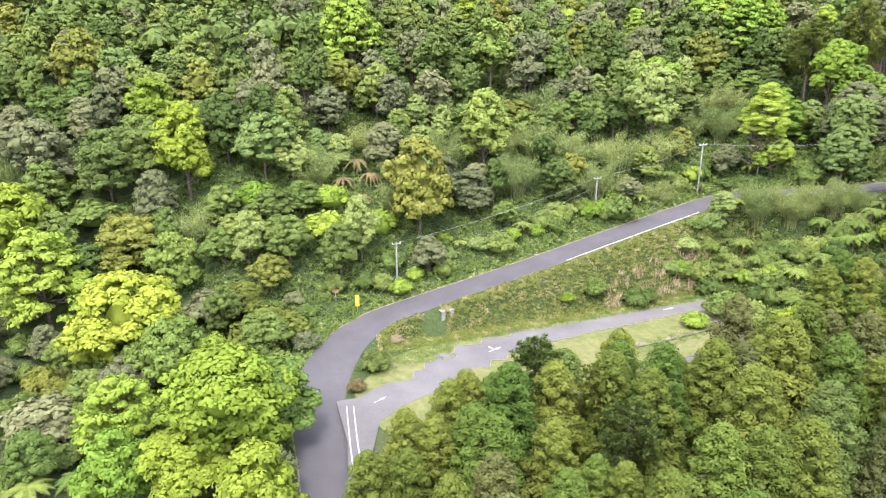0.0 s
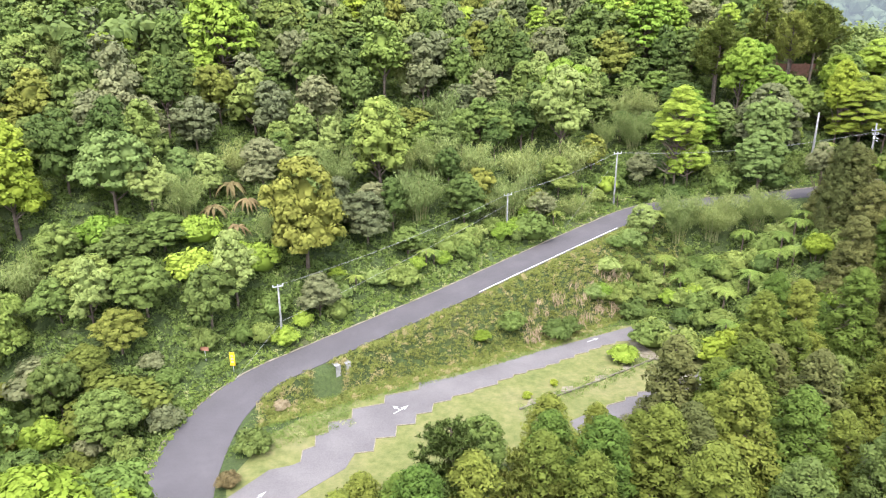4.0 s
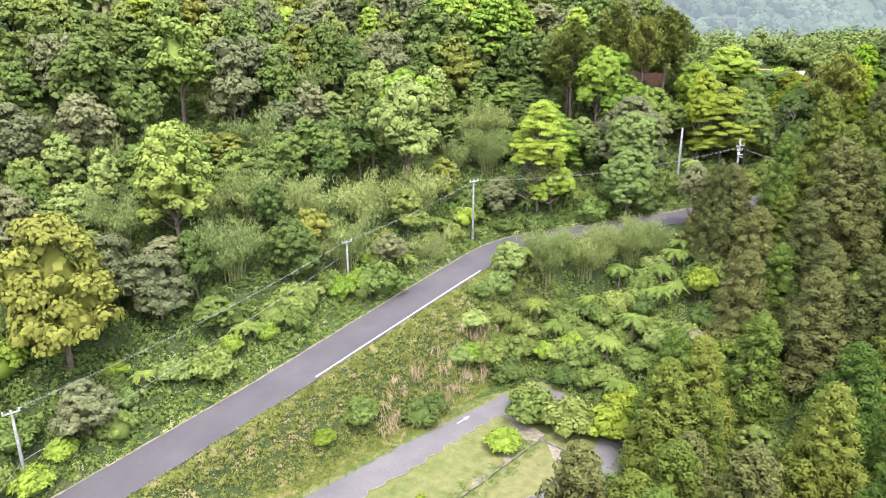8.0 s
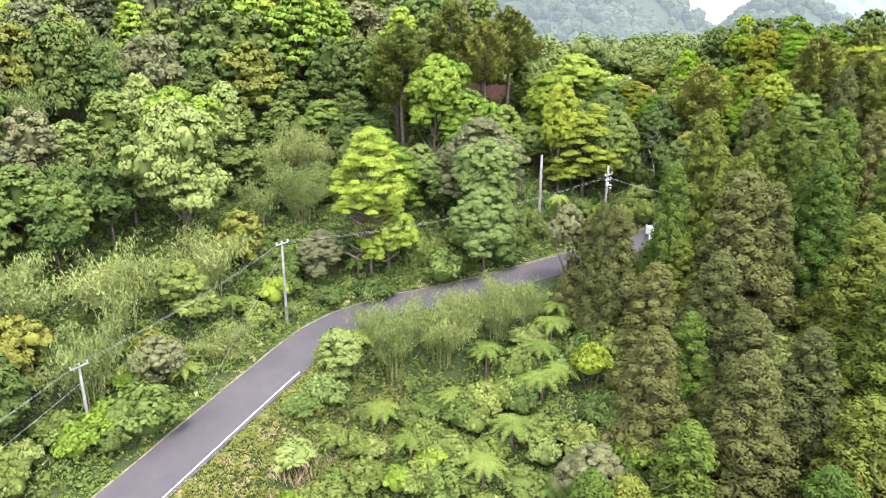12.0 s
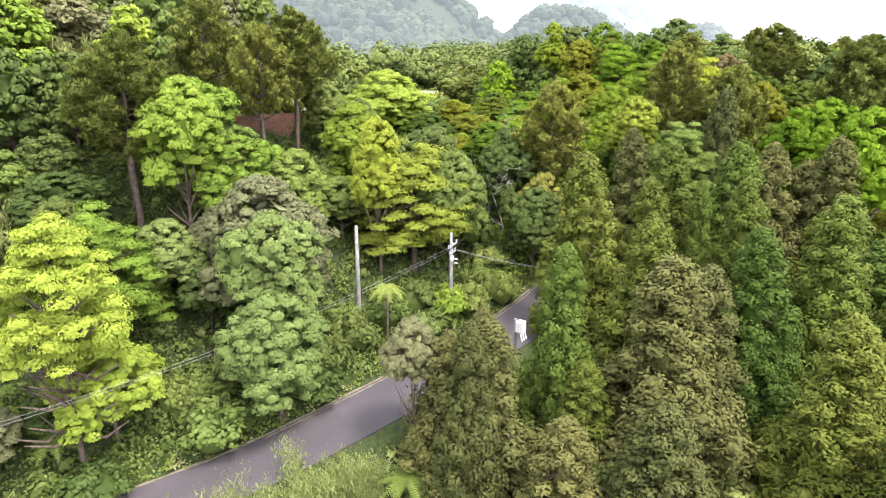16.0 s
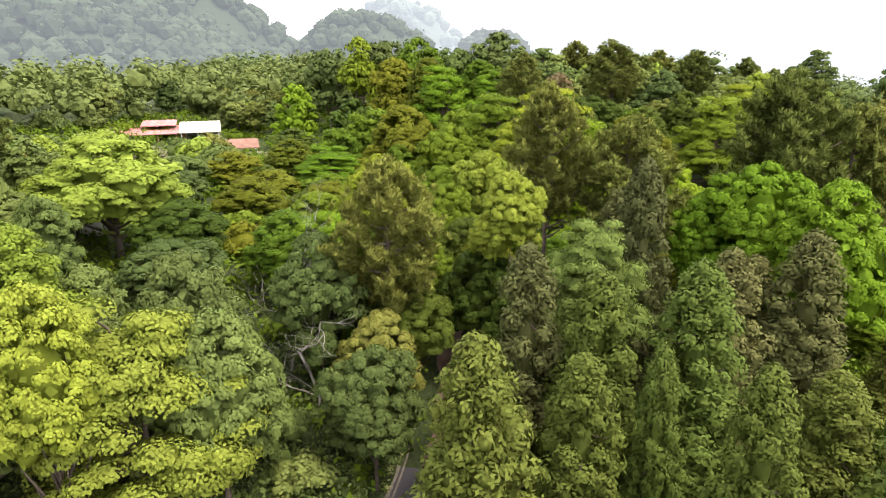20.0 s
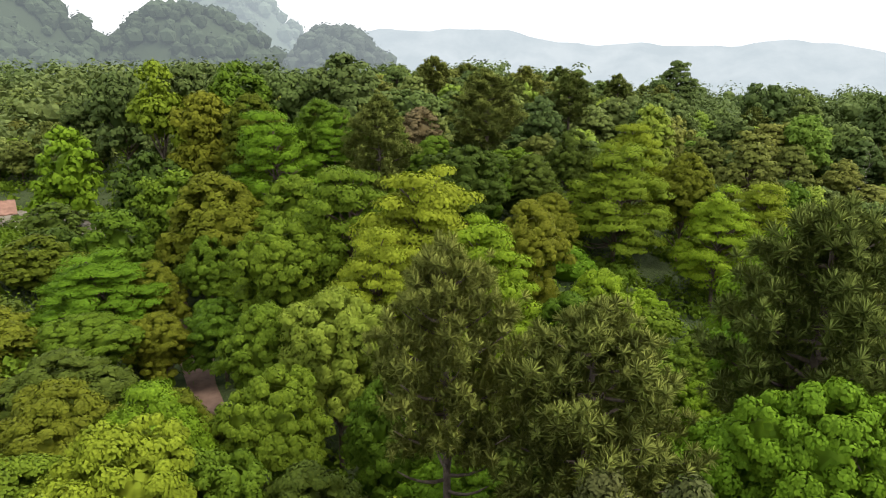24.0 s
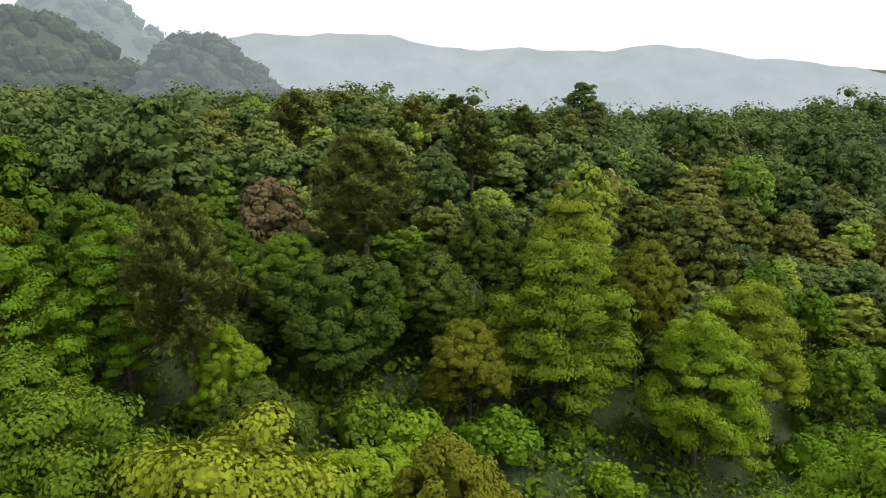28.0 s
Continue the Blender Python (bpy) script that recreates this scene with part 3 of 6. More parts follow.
# ---- poles, wires, sign and wall ----
def power_pole(x, y, z0, h, arms, r=0.15, lean=(0, 0), gear=False):
    t = thing("utility_pole", "grey concrete utility pole with steel crossarm beside the road" if not gear else
              "tall grey utility pole carrying insulators and cutouts", "utility pole", "roadside poles", "", pose(x, y, z0))
    s = Soup()
    top = np.array([lean[0], lean[1], h])
    tube(s, [(0, 0, -0.6), top * 0.5, top], [r, r * 0.82, r * 0.62], 10)
    part("shaft", s.mesh("shaft", M_CONCRETE, True), t)
    for k, (dz, turn, length) in enumerate(arms):
        s = Soup()
        box(s, (-length / 2, -0.05, -0.05), (length / 2, 0.05, 0.05))
        p = top * ((h - dz) / h)
        arm = part("crossarm", s.mesh("crossarm", M_STEEL), t, "", None, pose(p[0], p[1] - r * 0.8, p[2], 0, 0, turn))
        for o in (-0.46, 0.0, 0.46):
            s = Soup()
            tube(s, [(o * length, 0, 0.05), (o * length, 0, 0.12), (o * length, 0, 0.2), (o * length, 0, 0.26)], [0.03, 0.075, 0.075, 0.03], 8)
            part("insulator", s.mesh("insulator", M_STEEL, True), arm, "pale porcelain insulator")
    if gear:
        for dz in (2.1, 2.45):
            s = Soup()
            tube(s, [(0.1, -0.28, h - dz), (0.42, -0.3, h - dz - 0.12)], [0.07, 0.07], 8)
            part("cutout", s.mesh("cutout", M_PAINT, True), t, "white fuse cutout")
        s = Soup()
        tube(s, [(-0.25, -0.25, h - 2.2), (-0.25, -0.25, h - 1.8)], [0.17, 0.17], 10)
        part("canister", s.mesh("canister", M_STEEL, True), t)
        band_paint = plain_mat("band_paint", (0.3, 0.16, 0.02), (0.5, 0.3, 0.04))
        for k in range(6):
            s = Soup()
            tube(s, [(0, 0, 0.6 + k * 0.35), (0, 0, 0.77 + k * 0.35)], [r + 0.012, r + 0.012], 10)
            part("warning_band", s.mesh("warning_band", band_paint, True), t, "faded yellow warning band")
    return Vector((x + lean[0], y + lean[1], z0 + h))


P1 = power_pole(-6.3, 85.3, 6.0, 7.5, [(0.15, 20, 1.2)])
P2 = power_pole(42.6, 108.6, 14.6, 8.6, [(0.2, 20, 1.5)], lean=(-0.1, -0.3))
P_MID = power_pole(24.0, 101.5, 11.6, 7.5, [(0.2, 25, 1.4)])
P3 = power_pole(78.2, 100.3, 19.9, 7.8, [(1.0, 15, 1.9), (1.6, 15, 1.3)], 0.17, gear=True)
P4 = power_pole(72.0, 104.6, 20.5, 8.4, [], 0.2)
P5 = power_pole(83.0, 92.3, 20.0, 5.0, [(0.15, 10, 0.8)], 0.1)

s = Soup()
tr = thing("transformer_box", "pale grey transformer box on a short post beside the road", "transformer", "", "", pose(76.6, 92.9, 19.5))
box(s, (-0.3, -0.27, 2.3), (0.3, 0.27, 3.1))
part("cabinet", s.mesh("cabinet", M_PAINT), tr)
s = Soup()
tube(s, [(0, 0.45, -0.4), (0, 0.45, 3.2)], [0.13, 0.12], 8)
part("post", s.mesh("post", M_CONCRETE), tr)
for o in (-0.3, 0.0, 0.3):
    s = Soup()
    tube(s, [(o, -0.2, 2.2), (o - 0.5, -0.6, 1.95)], [0.05, 0.05], 6)
    part("bushing", s.mesh("bushing", M_PAINT), tr)


def wire(a, b, sag, radius=0.009, name="overhead_wire"):
    s = Soup()
    t = np.linspace(0, 1, 14)[:, None]
    p = np.asarray(a) * (1 - t) + np.asarray(b) * t - np.array([0, 0, 1.0]) * sag * 4 * t * (1 - t)
    tube(s, p, [radius] * 14, 4)
    w = new(name, s.mesh(name, M_CABLE))
    tagged(w, "thin sagging overhead cable strung between roadside poles", "cable", "overhead wires")


for o in (-0.5, 0.5):
    off = Vector((0.2 * o, 0.4 * o, -0.05))
    wire(P1 + off, P_MID + off, 0.7)
    wire(P_MID + off, P2 + off, 0.5)
    wire(P2 + off, P3 + off + Vector((0, 0, -1.2)), 1.1)
    wire(P3 + off + Vector((0, 0, -1.2)), P5 + off, 0.3)
wire(P1 + Vector((0, 0, -4.5)), P_MID + Vector((0, 0, -1.5)), 0.4, 0.014)
wire(P1 + Vector((0, 0, -4.5)), Vector((-11, 79.5, 5.0)), 0.05, 0.014)
wire(P2 + Vector((0, 0, -1)), Vector((33, 103.5, 13.0)), 0.1, 0.014)

sign = thing("warning_sign", "yellow roadside warning sign on a thin post at the bend", "road sign", "", "", pose(-11.3, 81.2, height(-11.3, 81.2), 0, 0, -12))
s = Soup()
tube(s, [(0, 0, -0.4), (0, 0, 2.3)], [0.04, 0.04], 8)
part("post", s.mesh("post", M_STEEL), sign)
M_YELLOW = plain_mat("sign_yellow", (0.75, 0.42, 0.01), (0.85, 0.5, 0.02), 3.0, 0.5)
s = Soup()
box(s, (-0.28, -0.09, 0.75), (0.28, -0.045, 2.3))
part("panel", s.mesh("panel", M_YELLOW), sign, "yellow panel")
for k in range(3):
    s = Soup()
    box(s, (-0.14, -0.1, 1.1 + 0.35 * k), (0.14, -0.092, 1.28 + 0.35 * k))
    part("panel_bar", s.mesh("panel_bar", M_CABLE), sign, "dark bar")
board = thing("notice_board", "small weathered brown board on a post in the verge", "notice board", "", "", pose(-14.3, 82.0, height(-14.3, 82.0), 0, 0, -20))
s = Soup()
box(s, (-0.5, -0.03, 1.3), (0.5, 0.03, 1.75))
M_RUST = plain_mat("rusty_board", (0.22, 0.10, 0.06), (0.36, 0.19, 0.12))
part("panel", s.mesh("panel", M_RUST), board)
s = Soup()
tube(s, [(0, 0.06, -0.3), (0, 0.06, 1.7)], [0.04, 0.04], 6)
part("post", s.mesh("post", M_STEEL), board)

wall = thing("retaining_wall", "short stained concrete retaining wall below the road", "retaining wall", "", "structure")
for k in range(2):
    s = Soup()
    p = cut(-2.3 + k * 1.15, -1.05 + k * 1.15, 75)
    v, f = strip(p, -2.95, -4.05 - 0.08 * k, -0.1 - 0.15 * k, 2.6)
    s.add(v, *f)
    part("wall_panel", s.mesh("wall_panel", M_CONCRETE), wall)


# ---- the farmhouse beyond the track ----
M_WHITE = plain_mat("cream_render", (0.6, 0.57, 0.5), (0.76, 0.73, 0.66), 1.5, 0.85)
M_PINK = plain_mat("faded_red_roof", (0.42, 0.16, 0.14), (0.58, 0.28, 0.25), 1.2, 0.6)
M_CREAM = plain_mat("cream_metal_roof", (0.5, 0.47, 0.36), (0.66, 0.62, 0.5), 1.2, 0.6)
M_TERRA = plain_mat("terracotta_roof", (0.2, 0.105, 0.07), (0.32, 0.18, 0.125), 1.5, 0.8)
M_BRICK = plain_mat("brown_brick", (0.26, 0.13, 0.09), (0.38, 0.2, 0.15), 2.5, 0.9)
M_GLASS = plain_mat("dark_glass", (0.03, 0.035, 0.04), (0.06, 0.065, 0.07), 2.0, 0.08, 0.0, 0.0, 0.6)


def block(lo, hi, name, mat, parent, label=""):
    s = Soup()
    box(s, lo, hi)
    return part(name, s.mesh(name, mat), parent, label)


def slab_roof(x0, x1, y0, y1, z0, z1, name, mat, parent, label):
    """A ribbed metal roof, low at the front y0 and high at the back y1."""
    s = Soup()
    n = int((x1 - x0) / 0.45)
    xs = np.repeat(np.linspace(x0, x1, n + 1), 2)[1:-1]
    lift = np.repeat(np.arange(n) % 2 * 0.05, 2)
    k = len(xs)
    rows = [np.stack([xs, np.full(k, y), z + d], -1) for y, z, d in ((y0, z0, lift), (y1, z1, lift), (y1, z1, lift * 0 - 0.1), (y0, z0, lift * 0 - 0.1))]
    i = np.arange(k - 1)
    s.add(np.concatenate(rows), np.concatenate([np.stack([a * k + i, a * k + i + 1, c * k + i + 1, c * k + i], -1) for a, c in ((0, 1), (1, 2), (2, 3), (3, 0))]),
          [(0, k, 2 * k, 3 * k), (k - 1, 4 * k - 1, 3 * k - 1, 2 * k - 1)])
    return part(name, s.mesh(name, mat), parent, label)


house = thing("farmhouse", "single-storey farmhouse with cream walls and faded red metal roof", "house", "", "", pose(158.2, 168.6, 27.7, 0, 0, -52))
block((-18, 0, -1.5), (-7.5, 7, 2.9), "wall", M_WHITE, house, "cream rendered wall")
block((-7.5, 3, -1.5), (0, 7, 2.9), "porch_back_wall", M_RUST, house)
slab_roof(-24, -1.2, -0.8, 7.5, 3.0, 3.6, "roof", M_PINK, house, "faded red metal roof")
slab_roof(-7.5, -1.5, 3.0, 8.5, 4.1, 4.6, "upper_roof", M_PINK, house, "raised red roof")
block((-24, 0.6, -1.5), (-18, 7, 2.7), "side_wall", M_WHITE, house)
for x in (-15.5, -10.5):
    w = block((x - 0.7, -0.05, 0.9), (x + 0.7, 0.02, 2.1), "window", M_PAINT, house)
    block((x - 0.62, -0.07, 0.98), (x - 0.05, -0.052, 2.02), "pane", M_GLASS, w)
    block((x + 0.05, -0.07, 0.98), (x + 0.62, -0.052, 2.02), "pane", M_GLASS, w)
for x in (-7.3, -4.5, -1.5):
    block((x - 0.08, -0.5, -1.5), (x + 0.08, -0.34, 3.0), "porch_post", M_RUST, house)
annex = thing("open_shed", "open-fronted shed with a cream metal roof beside the farmhouse", "shed", "", "", pose(158.2, 168.6, 27.7, 0, 0, -52))
slab_roof(-1.0, 6.2, -1.0, 6.5, 3.1, 4.3, "roof", M_CREAM, annex, "cream metal roof")
block((-0.8, 5.6, -1.5), (6.0, 5.9, 3.6), "back_wall", M_CONCRETE, annex)
block((5.6, 2.2, -1.5), (5.9, 5.6, 3.0), "side_wall", M_WHITE, annex)
for x in (-0.6, 2.2, 5.8):
    block((x - 0.07, -0.7, -1.5), (x + 0.07, -0.56, 3.1), "post", M_PAINT, annex)
pavilion = thing("pavilion", "small open pavilion with a brown tiled roof", "pavilion", "", "", pose(159.5, 158.5, 25.8, 0, 0, -50))
slab_roof(-3.5, 3.5, -2.6, 0, 2.7, 4.0, "roof", M_TERRA, pavilion, "brown tiled roof slope")
slab_roof(-3.5, 3.5, 2.6, 0, 2.7, 4.0, "roof", M_TERRA, pavilion, "brown tiled roof slope")
for x, y in ((-3.1, -2.2), (3.1, -2.2), (-3.1, 2.2), (3.1, 2.2)):
    block((x - 0.1, y - 0.1, -1.2), (x + 0.1, y + 0.1, 2.8), "post", M_WHITE, pavilion)
yard = new("yard", flat([(153, 142), (157, 139), (167, 150), (172, 163), (160, 168), (156, 156)], 25.9, 1.2, M_KERB, "yard"))
tagged(yard, "pale concrete yard in front of the farmhouse", "yard", kind="structure")
bwall = thing("boundary_wall", "low brown brick boundary wall on the terrace above the road", "wall", "", "", pose(84.5, 128.6, height(84.5, 128.6) - 0.6, 0, 0, -22))
for k in range(3):
    block((-3.6 + 2.4 * k, -0.15, 0), (-1.3 + 2.4 * k, 0.15, 2.6), "wall_panel", M_BRICK, bwall)
    block((-3.7 + 2.4 * k, -0.2, 0), (-3.45 + 2.4 * k, 0.2, 2.8), "pier", M_BRICK, bwall)
hut = thing("hillside_house", "small pale house with a red metal roof among the pines", "house", "", "", pose(97.5, 131.0, height(97.5, 131.0) - 0.3, 0, 0, -32))
block((-4.2, -2.4, -0.8), (1.2, 2.4, 3.0), "wall", M_WHITE, hut, "pale rendered wall")
block((1.2, -2.0, -0.8), (4.4, 2.4, 2.5), "side_wall", M_WHITE, hut)
slab_roof(-4.6, 1.4, -2.9, 2.8, 3.1, 3.9, "roof", M_CREAM, hut, "cream metal roof")
slab_roof(1.0, 5.0, -2.8, 2.8, 2.6, 3.7, "porch_roof", M_PINK, hut, "red metal roof")
for x in (-3.0, -0.4):
    w = block((x - 0.6, -2.46, 0.9), (x + 0.6, -2.39, 2.1), "window", M_PAINT, hut)
    block((x - 0.52, -2.48, 0.98), (x - 0.04, -2.462, 2.02), "pane", M_GLASS, w)
    block((x + 0.04, -2.48, 0.98), (x + 0.52, -2.462, 2.02), "pane", M_GLASS, w)
lamp = thing("yard_lamp", "thin dark lamp post at the edge of the yard", "lamp post", "", "", pose(152.5, 141.5, height(152.5, 141.5)))
s = Soup()
tube(s, [(0, 0, -0.5), (0, 0, 4.6)], [0.07, 0.05], 8)
part("post", s.mesh("post", M_CABLE), lamp)
block((-0.2, -0.2, 4.5), (0.2, 0.2, 4.95), "lantern", M_PAINT, lamp)


# ---- plants: patterns, built once and shared ----
def crown_lobes(r, R, H, base, lobes, top=0.9):
    """Centres and sizes of the billows that make up a crown."""
    out = [(np.array([0, 0, base + (H - base) * 0.55]), np.array([R * 0.62, R * 0.62, (H - base) * 0.45]))]
    for k in range(lobes):
        a = 2 * np.pi * (k + r.uniform(-0.3, 0.3)) / lobes * 1.62
        q = r.uniform(0.35, 0.68)
        z = base + (H - base) * r.uniform(0.22, 0.78)
        s = r.uniform(0.3, 0.46) * R
        out.append((np.array([np.cos(a) * q * R, np.sin(a) * q * R, z]), np.array([s, s, s * r.uniform(0.6, 0.9)])))
    return out


def shell(r, lobes, count):
    """Places spread over the outer skin of the lobes."""
    sizes = np.array([l[1][0] * l[1][2] for l in lobes])
    got = []
    while len(got) < count:
        k = r.choice(len(lobes), p=sizes / sizes.sum())
        d = unit(r.normal(size=3))
        if d[2] < -0.45:
            continue
        p = lobes[k][0] + d * lobes[k][1]
        if all(np.sum(((p - c) / s) ** 2) > 0.72 for i, (c, s) in enumerate(lobes) if i != k):
            got.append(p)
    return got


def make_round(seed, R=4.0, H=9.0, base=0.9, lobes=10, tufts=118, leaves=84, size=0.34, slim=0.75, tuft=0.78, squash=0.66):
    r = np.random.default_rng(seed)
    lb = crown_lobes(r, R, H, base, lobes)
    crown = Soup()
    for c, s in lb:
        lump(crown, c, s * 0.62, r, True)
        clump(crown, c, s[0] * 0.84, 60, s[0] * 0.3, 0.8, r, s[2] / s[0], False, 0, -1)
    mid = np.array([0, 0, base + (H - base) * 0.35])
    for p in shell(r, lb, tufts):
        clump(crown, p, tuft * r.uniform(0.7, 1.3), leaves, size, slim, r, squash, away=unit(p - mid))
    wood = Soup()
    tube(wood, [(0, 0, -0.5), (0.1, 0.05, base * 0.6), (0, 0.1, base + 0.3 * (H - base)), (0.1, 0, base + 0.6 * (H - base))], [0.26, 0.2, 0.13, 0.05], 7)
    for c, s in lb[1:]:
        z0 = max(base * 0.7, c[2] * 0.55)
        tube(wood, [(0, 0.05, z0), c * (0.55, 0.55, 0) + (0, 0, (z0 + c[2]) * 0.5), c], [0.1, 0.07, 0.03], 5)
    return {"trunk": wood.mesh("trunk", M_BARK, True), "crown": crown.foliage("crown")}, R, H


def make_tiers(seed, R=4.5, H=9.0, base=2.2, tiers=7, leaves=80, size=0.27):
    """A crown in flat spreading layers."""
    r = np.random.default_rng(seed)
    crown, wood = Soup(), Soup()
    tube(wood, [(0, 0, -0.5), (0.15, 0, H * 0.3), (0.1, 0.15, H * 0.6), (0, 0, H * 0.93)], [0.24, 0.18, 0.11, 0.04], 7)
    for k in range(tiers):
        q = k / (tiers - 1)
        z = base + (H - base) * (0.12 + 0.82 * q)
        rad = R * (0.84 + 0.16 * np.sin(np.pi * (0.2 + 0.6 * q))) * (1.0 - 0.62 * q**2.4)
        for j in range(int(12 + 12 * (1 - q * 0.5))):
            a = r.uniform(0, 2 * np.pi)
            d = rad * np.sqrt(r.uniform(0.1, 1.0))
            c = np.array([np.cos(a) * d, np.sin(a) * d, z + r.normal() * 0.45 - 0.5 * (d / R) ** 2])
            clump(crown, c, 0.95 * r.uniform(0.7, 1.3), leaves, size * 1.3, 0.7, r, 0.4, True, 0, -0.1, 0.28, unit(np.array([c[0], c[1], 0.5 * R])))
            if j % 2:
                tube(wood, [(0, 0, z - 1.2), c * (0.5, 0.5, 1) - (0, 0, 0.6), c], [0.08, 0.06, 0.02], 4)
    return {"trunk": wood.mesh("trunk", M_BARK, True), "crown": crown.foliage("crown")}, R, H


def make_shrub(seed, R=2.0, H=2.5, tufts=36, leaves=64, size=0.27, slim=0.75, droop=0.0):
    r = np.random.default_rng(seed)
    crown = Soup()
    lump(crown, np.array([0, 0, H * 0.36]), (R * 0.7, R * 0.7, H * 0.44), r, True)
    for k in range(tufts):
        d = unit(r.normal(size=3))
        d[2] = abs(d[2]) * 1.1 - 0.15
        p = d * (R * 0.78, R * 0.78, H * 0.48) * r.uniform(0.75, 1.1) + (0, 0, H * 0.36)
        clump(crown, p, 0.62 * r.uniform(0.6, 1.3), leaves, size, slim, r, 0.75, True, droop)
    wood = Soup()
    for k in range(4):
        a = k * 1.6
        tube(wood, [(0, 0, -0.3), (np.cos(a) * 0.3 * R, np.sin(a) * 0.3 * R, H * 0.3), (np.cos(a) * 0.6 * R, np.sin(a) * 0.6 * R, H * 0.6)], [0.07, 0.05, 0.02], 4)
    return {"stem_frame": wood.mesh("stem_frame", M_BARK, True), "crown": crown.foliage("crown")}, R, H


def make_conifer(seed, R=2.6, H=13.0, tufts=104, leaves=105, size=0.3, full=0.66):
    """A cedar: a blunt cone of separate rounded puffs of foliage, with gaps between them."""
    r = np.random.default_rng(seed)
    crown, wood = Soup(), Soup()
    tube(wood, [(0, 0, -0.5), (0, 0, H * 0.5), (0.05, 0, H * 0.94)], [0.24, 0.16, 0.03], 7)
    for q in np.linspace(0.0, 1, 7)[:-1]:
        rr = R * 0.36 * (1 - q) ** full
        lump(crown, np.array([0, 0, H * (0.2 + 0.7 * q)]), np.array([rr, rr, H * 0.1]), r, True)
    wob = r.uniform(0, 6.3, 3)
    for k in range(tufts):
        q = (k + r.uniform()) / tufts
        q = 1 - np.sqrt(1 - q * 0.985)
        a = k * 2.39996 + r.uniform(-0.4, 0.4)
        rim = 1 + 0.13 * np.sin(2 * a + wob[0] + 9 * q) + 0.1 * np.sin(3 * a + wob[1] - 14 * q)
        rad = R * (1 - q) ** full * rim * r.uniform(0.6, 1.04)
        z = H * (0.1 + 0.87 * q) - 0.12 * rad + r.uniform(-0.2, 0.2)
        c = np.array([np.cos(a) * rad, np.sin(a) * rad, z])
        s = (0.7 - 0.22 * q) * r.uniform(0.72, 1.32)
        clump(crown, c, s, leaves, size, 0.46, r, 1.05, True, 0.0, -0.35, 0.4, 0.6 * unit(np.array([c[0], c[1], 1.2])))
        if k % 3 == 0 and q < 0.8:
            tube(wood, [(0, 0, z + 0.3), c * (0.6, 0.6, 1), c], [0.06, 0.04, 0.015], 4)
    for k in range(16):
        q = k / 15
        a, rad = k * 2.39996, R * 0.36 * (1 - q) ** 0.6
        clump(crown, np.array([np.cos(a) * rad, np.sin(a) * rad, H * (0.8 + 0.16 * q)]), 0.56 - 0.12 * q, leaves, size * 0.9, 0.46, r, 1.1, True, 0.0, -0.35, 0.4)
    return {"trunk": wood.mesh("trunk", M_BARK, True), "crown": crown.foliage("crown")}, R, H


def make_pine(seed, R=3.4, H=14.0, limbs=32, needles=44, width=0.06, bottom=0.42, tip=0.4, dense=1.35):
    """A pine: open whorls of rising limbs, each with bottle-brush tufts along its outer half."""
    r = np.random.default_rng(seed)
    crown, wood = Soup(), Soup()
    tube(wood, [(0, 0, -0.5), (0.1, 0.1, H * 0.4), (-0.05, 0.1, H * 0.75), (0.1, 0, H * 0.97)], [0.24, 0.19, 0.12, 0.03], 7)
    for k in range(limbs):
        q = (k + r.uniform(0, 0.8)) / limbs
        a = k * 2.39996 + r.uniform(-0.4, 0.4)
        reach = R * (0.25 + 0.85 * np.sin(np.pi * (0.2 + 0.72 * q)) ** 0.9) * (1.12 - 0.55 * q) * r.uniform(0.75, 1.08)
        z = H * (bottom + (0.93 - bottom) * q)
        out = np.array([np.cos(a), np.sin(a), 0])
        t = np.linspace(0, 1, 5)[:, None]
        p = np.array([0, 0.05, z]) + out * reach * t + np.array([0, 0, 1.0]) * reach * (0.12 * t + 0.3 * t**2)
        tube(wood, p, [0.08, 0.065, 0.05, 0.035, 0.015], 4)
        for j in range(int(dense * (4 + 4.2 * reach))):
            u = 1 - 0.72 * r.uniform() ** 1.4
            c = p[0] + out * reach * u + np.array([0, 0, 1.0]) * reach * (0.12 * u + 0.3 * u**2) + r.normal(size=3) * (0.34, 0.34, 0.24) * (0.5 + 0.5 * reach / R)
            brush(crown, c, tip * r.uniform(0.75, 1.3), needles, width, r, unit(out * 0.5 + (0, 0, 1.0)) * 0.9)
    for j in range(int(8 * dense)):
        brush(crown, np.array([0.1, 0, H * (0.93 + 0.05 * r.uniform())]) + r.normal(size=3) * (0.4, 0.4, 0.15), tip, needles, width, r, np.array([0, 0, 0.9]))
    return {"trunk": wood.mesh("trunk", M_BARK, True), "crown": crown.foliage("crown")}, R, H


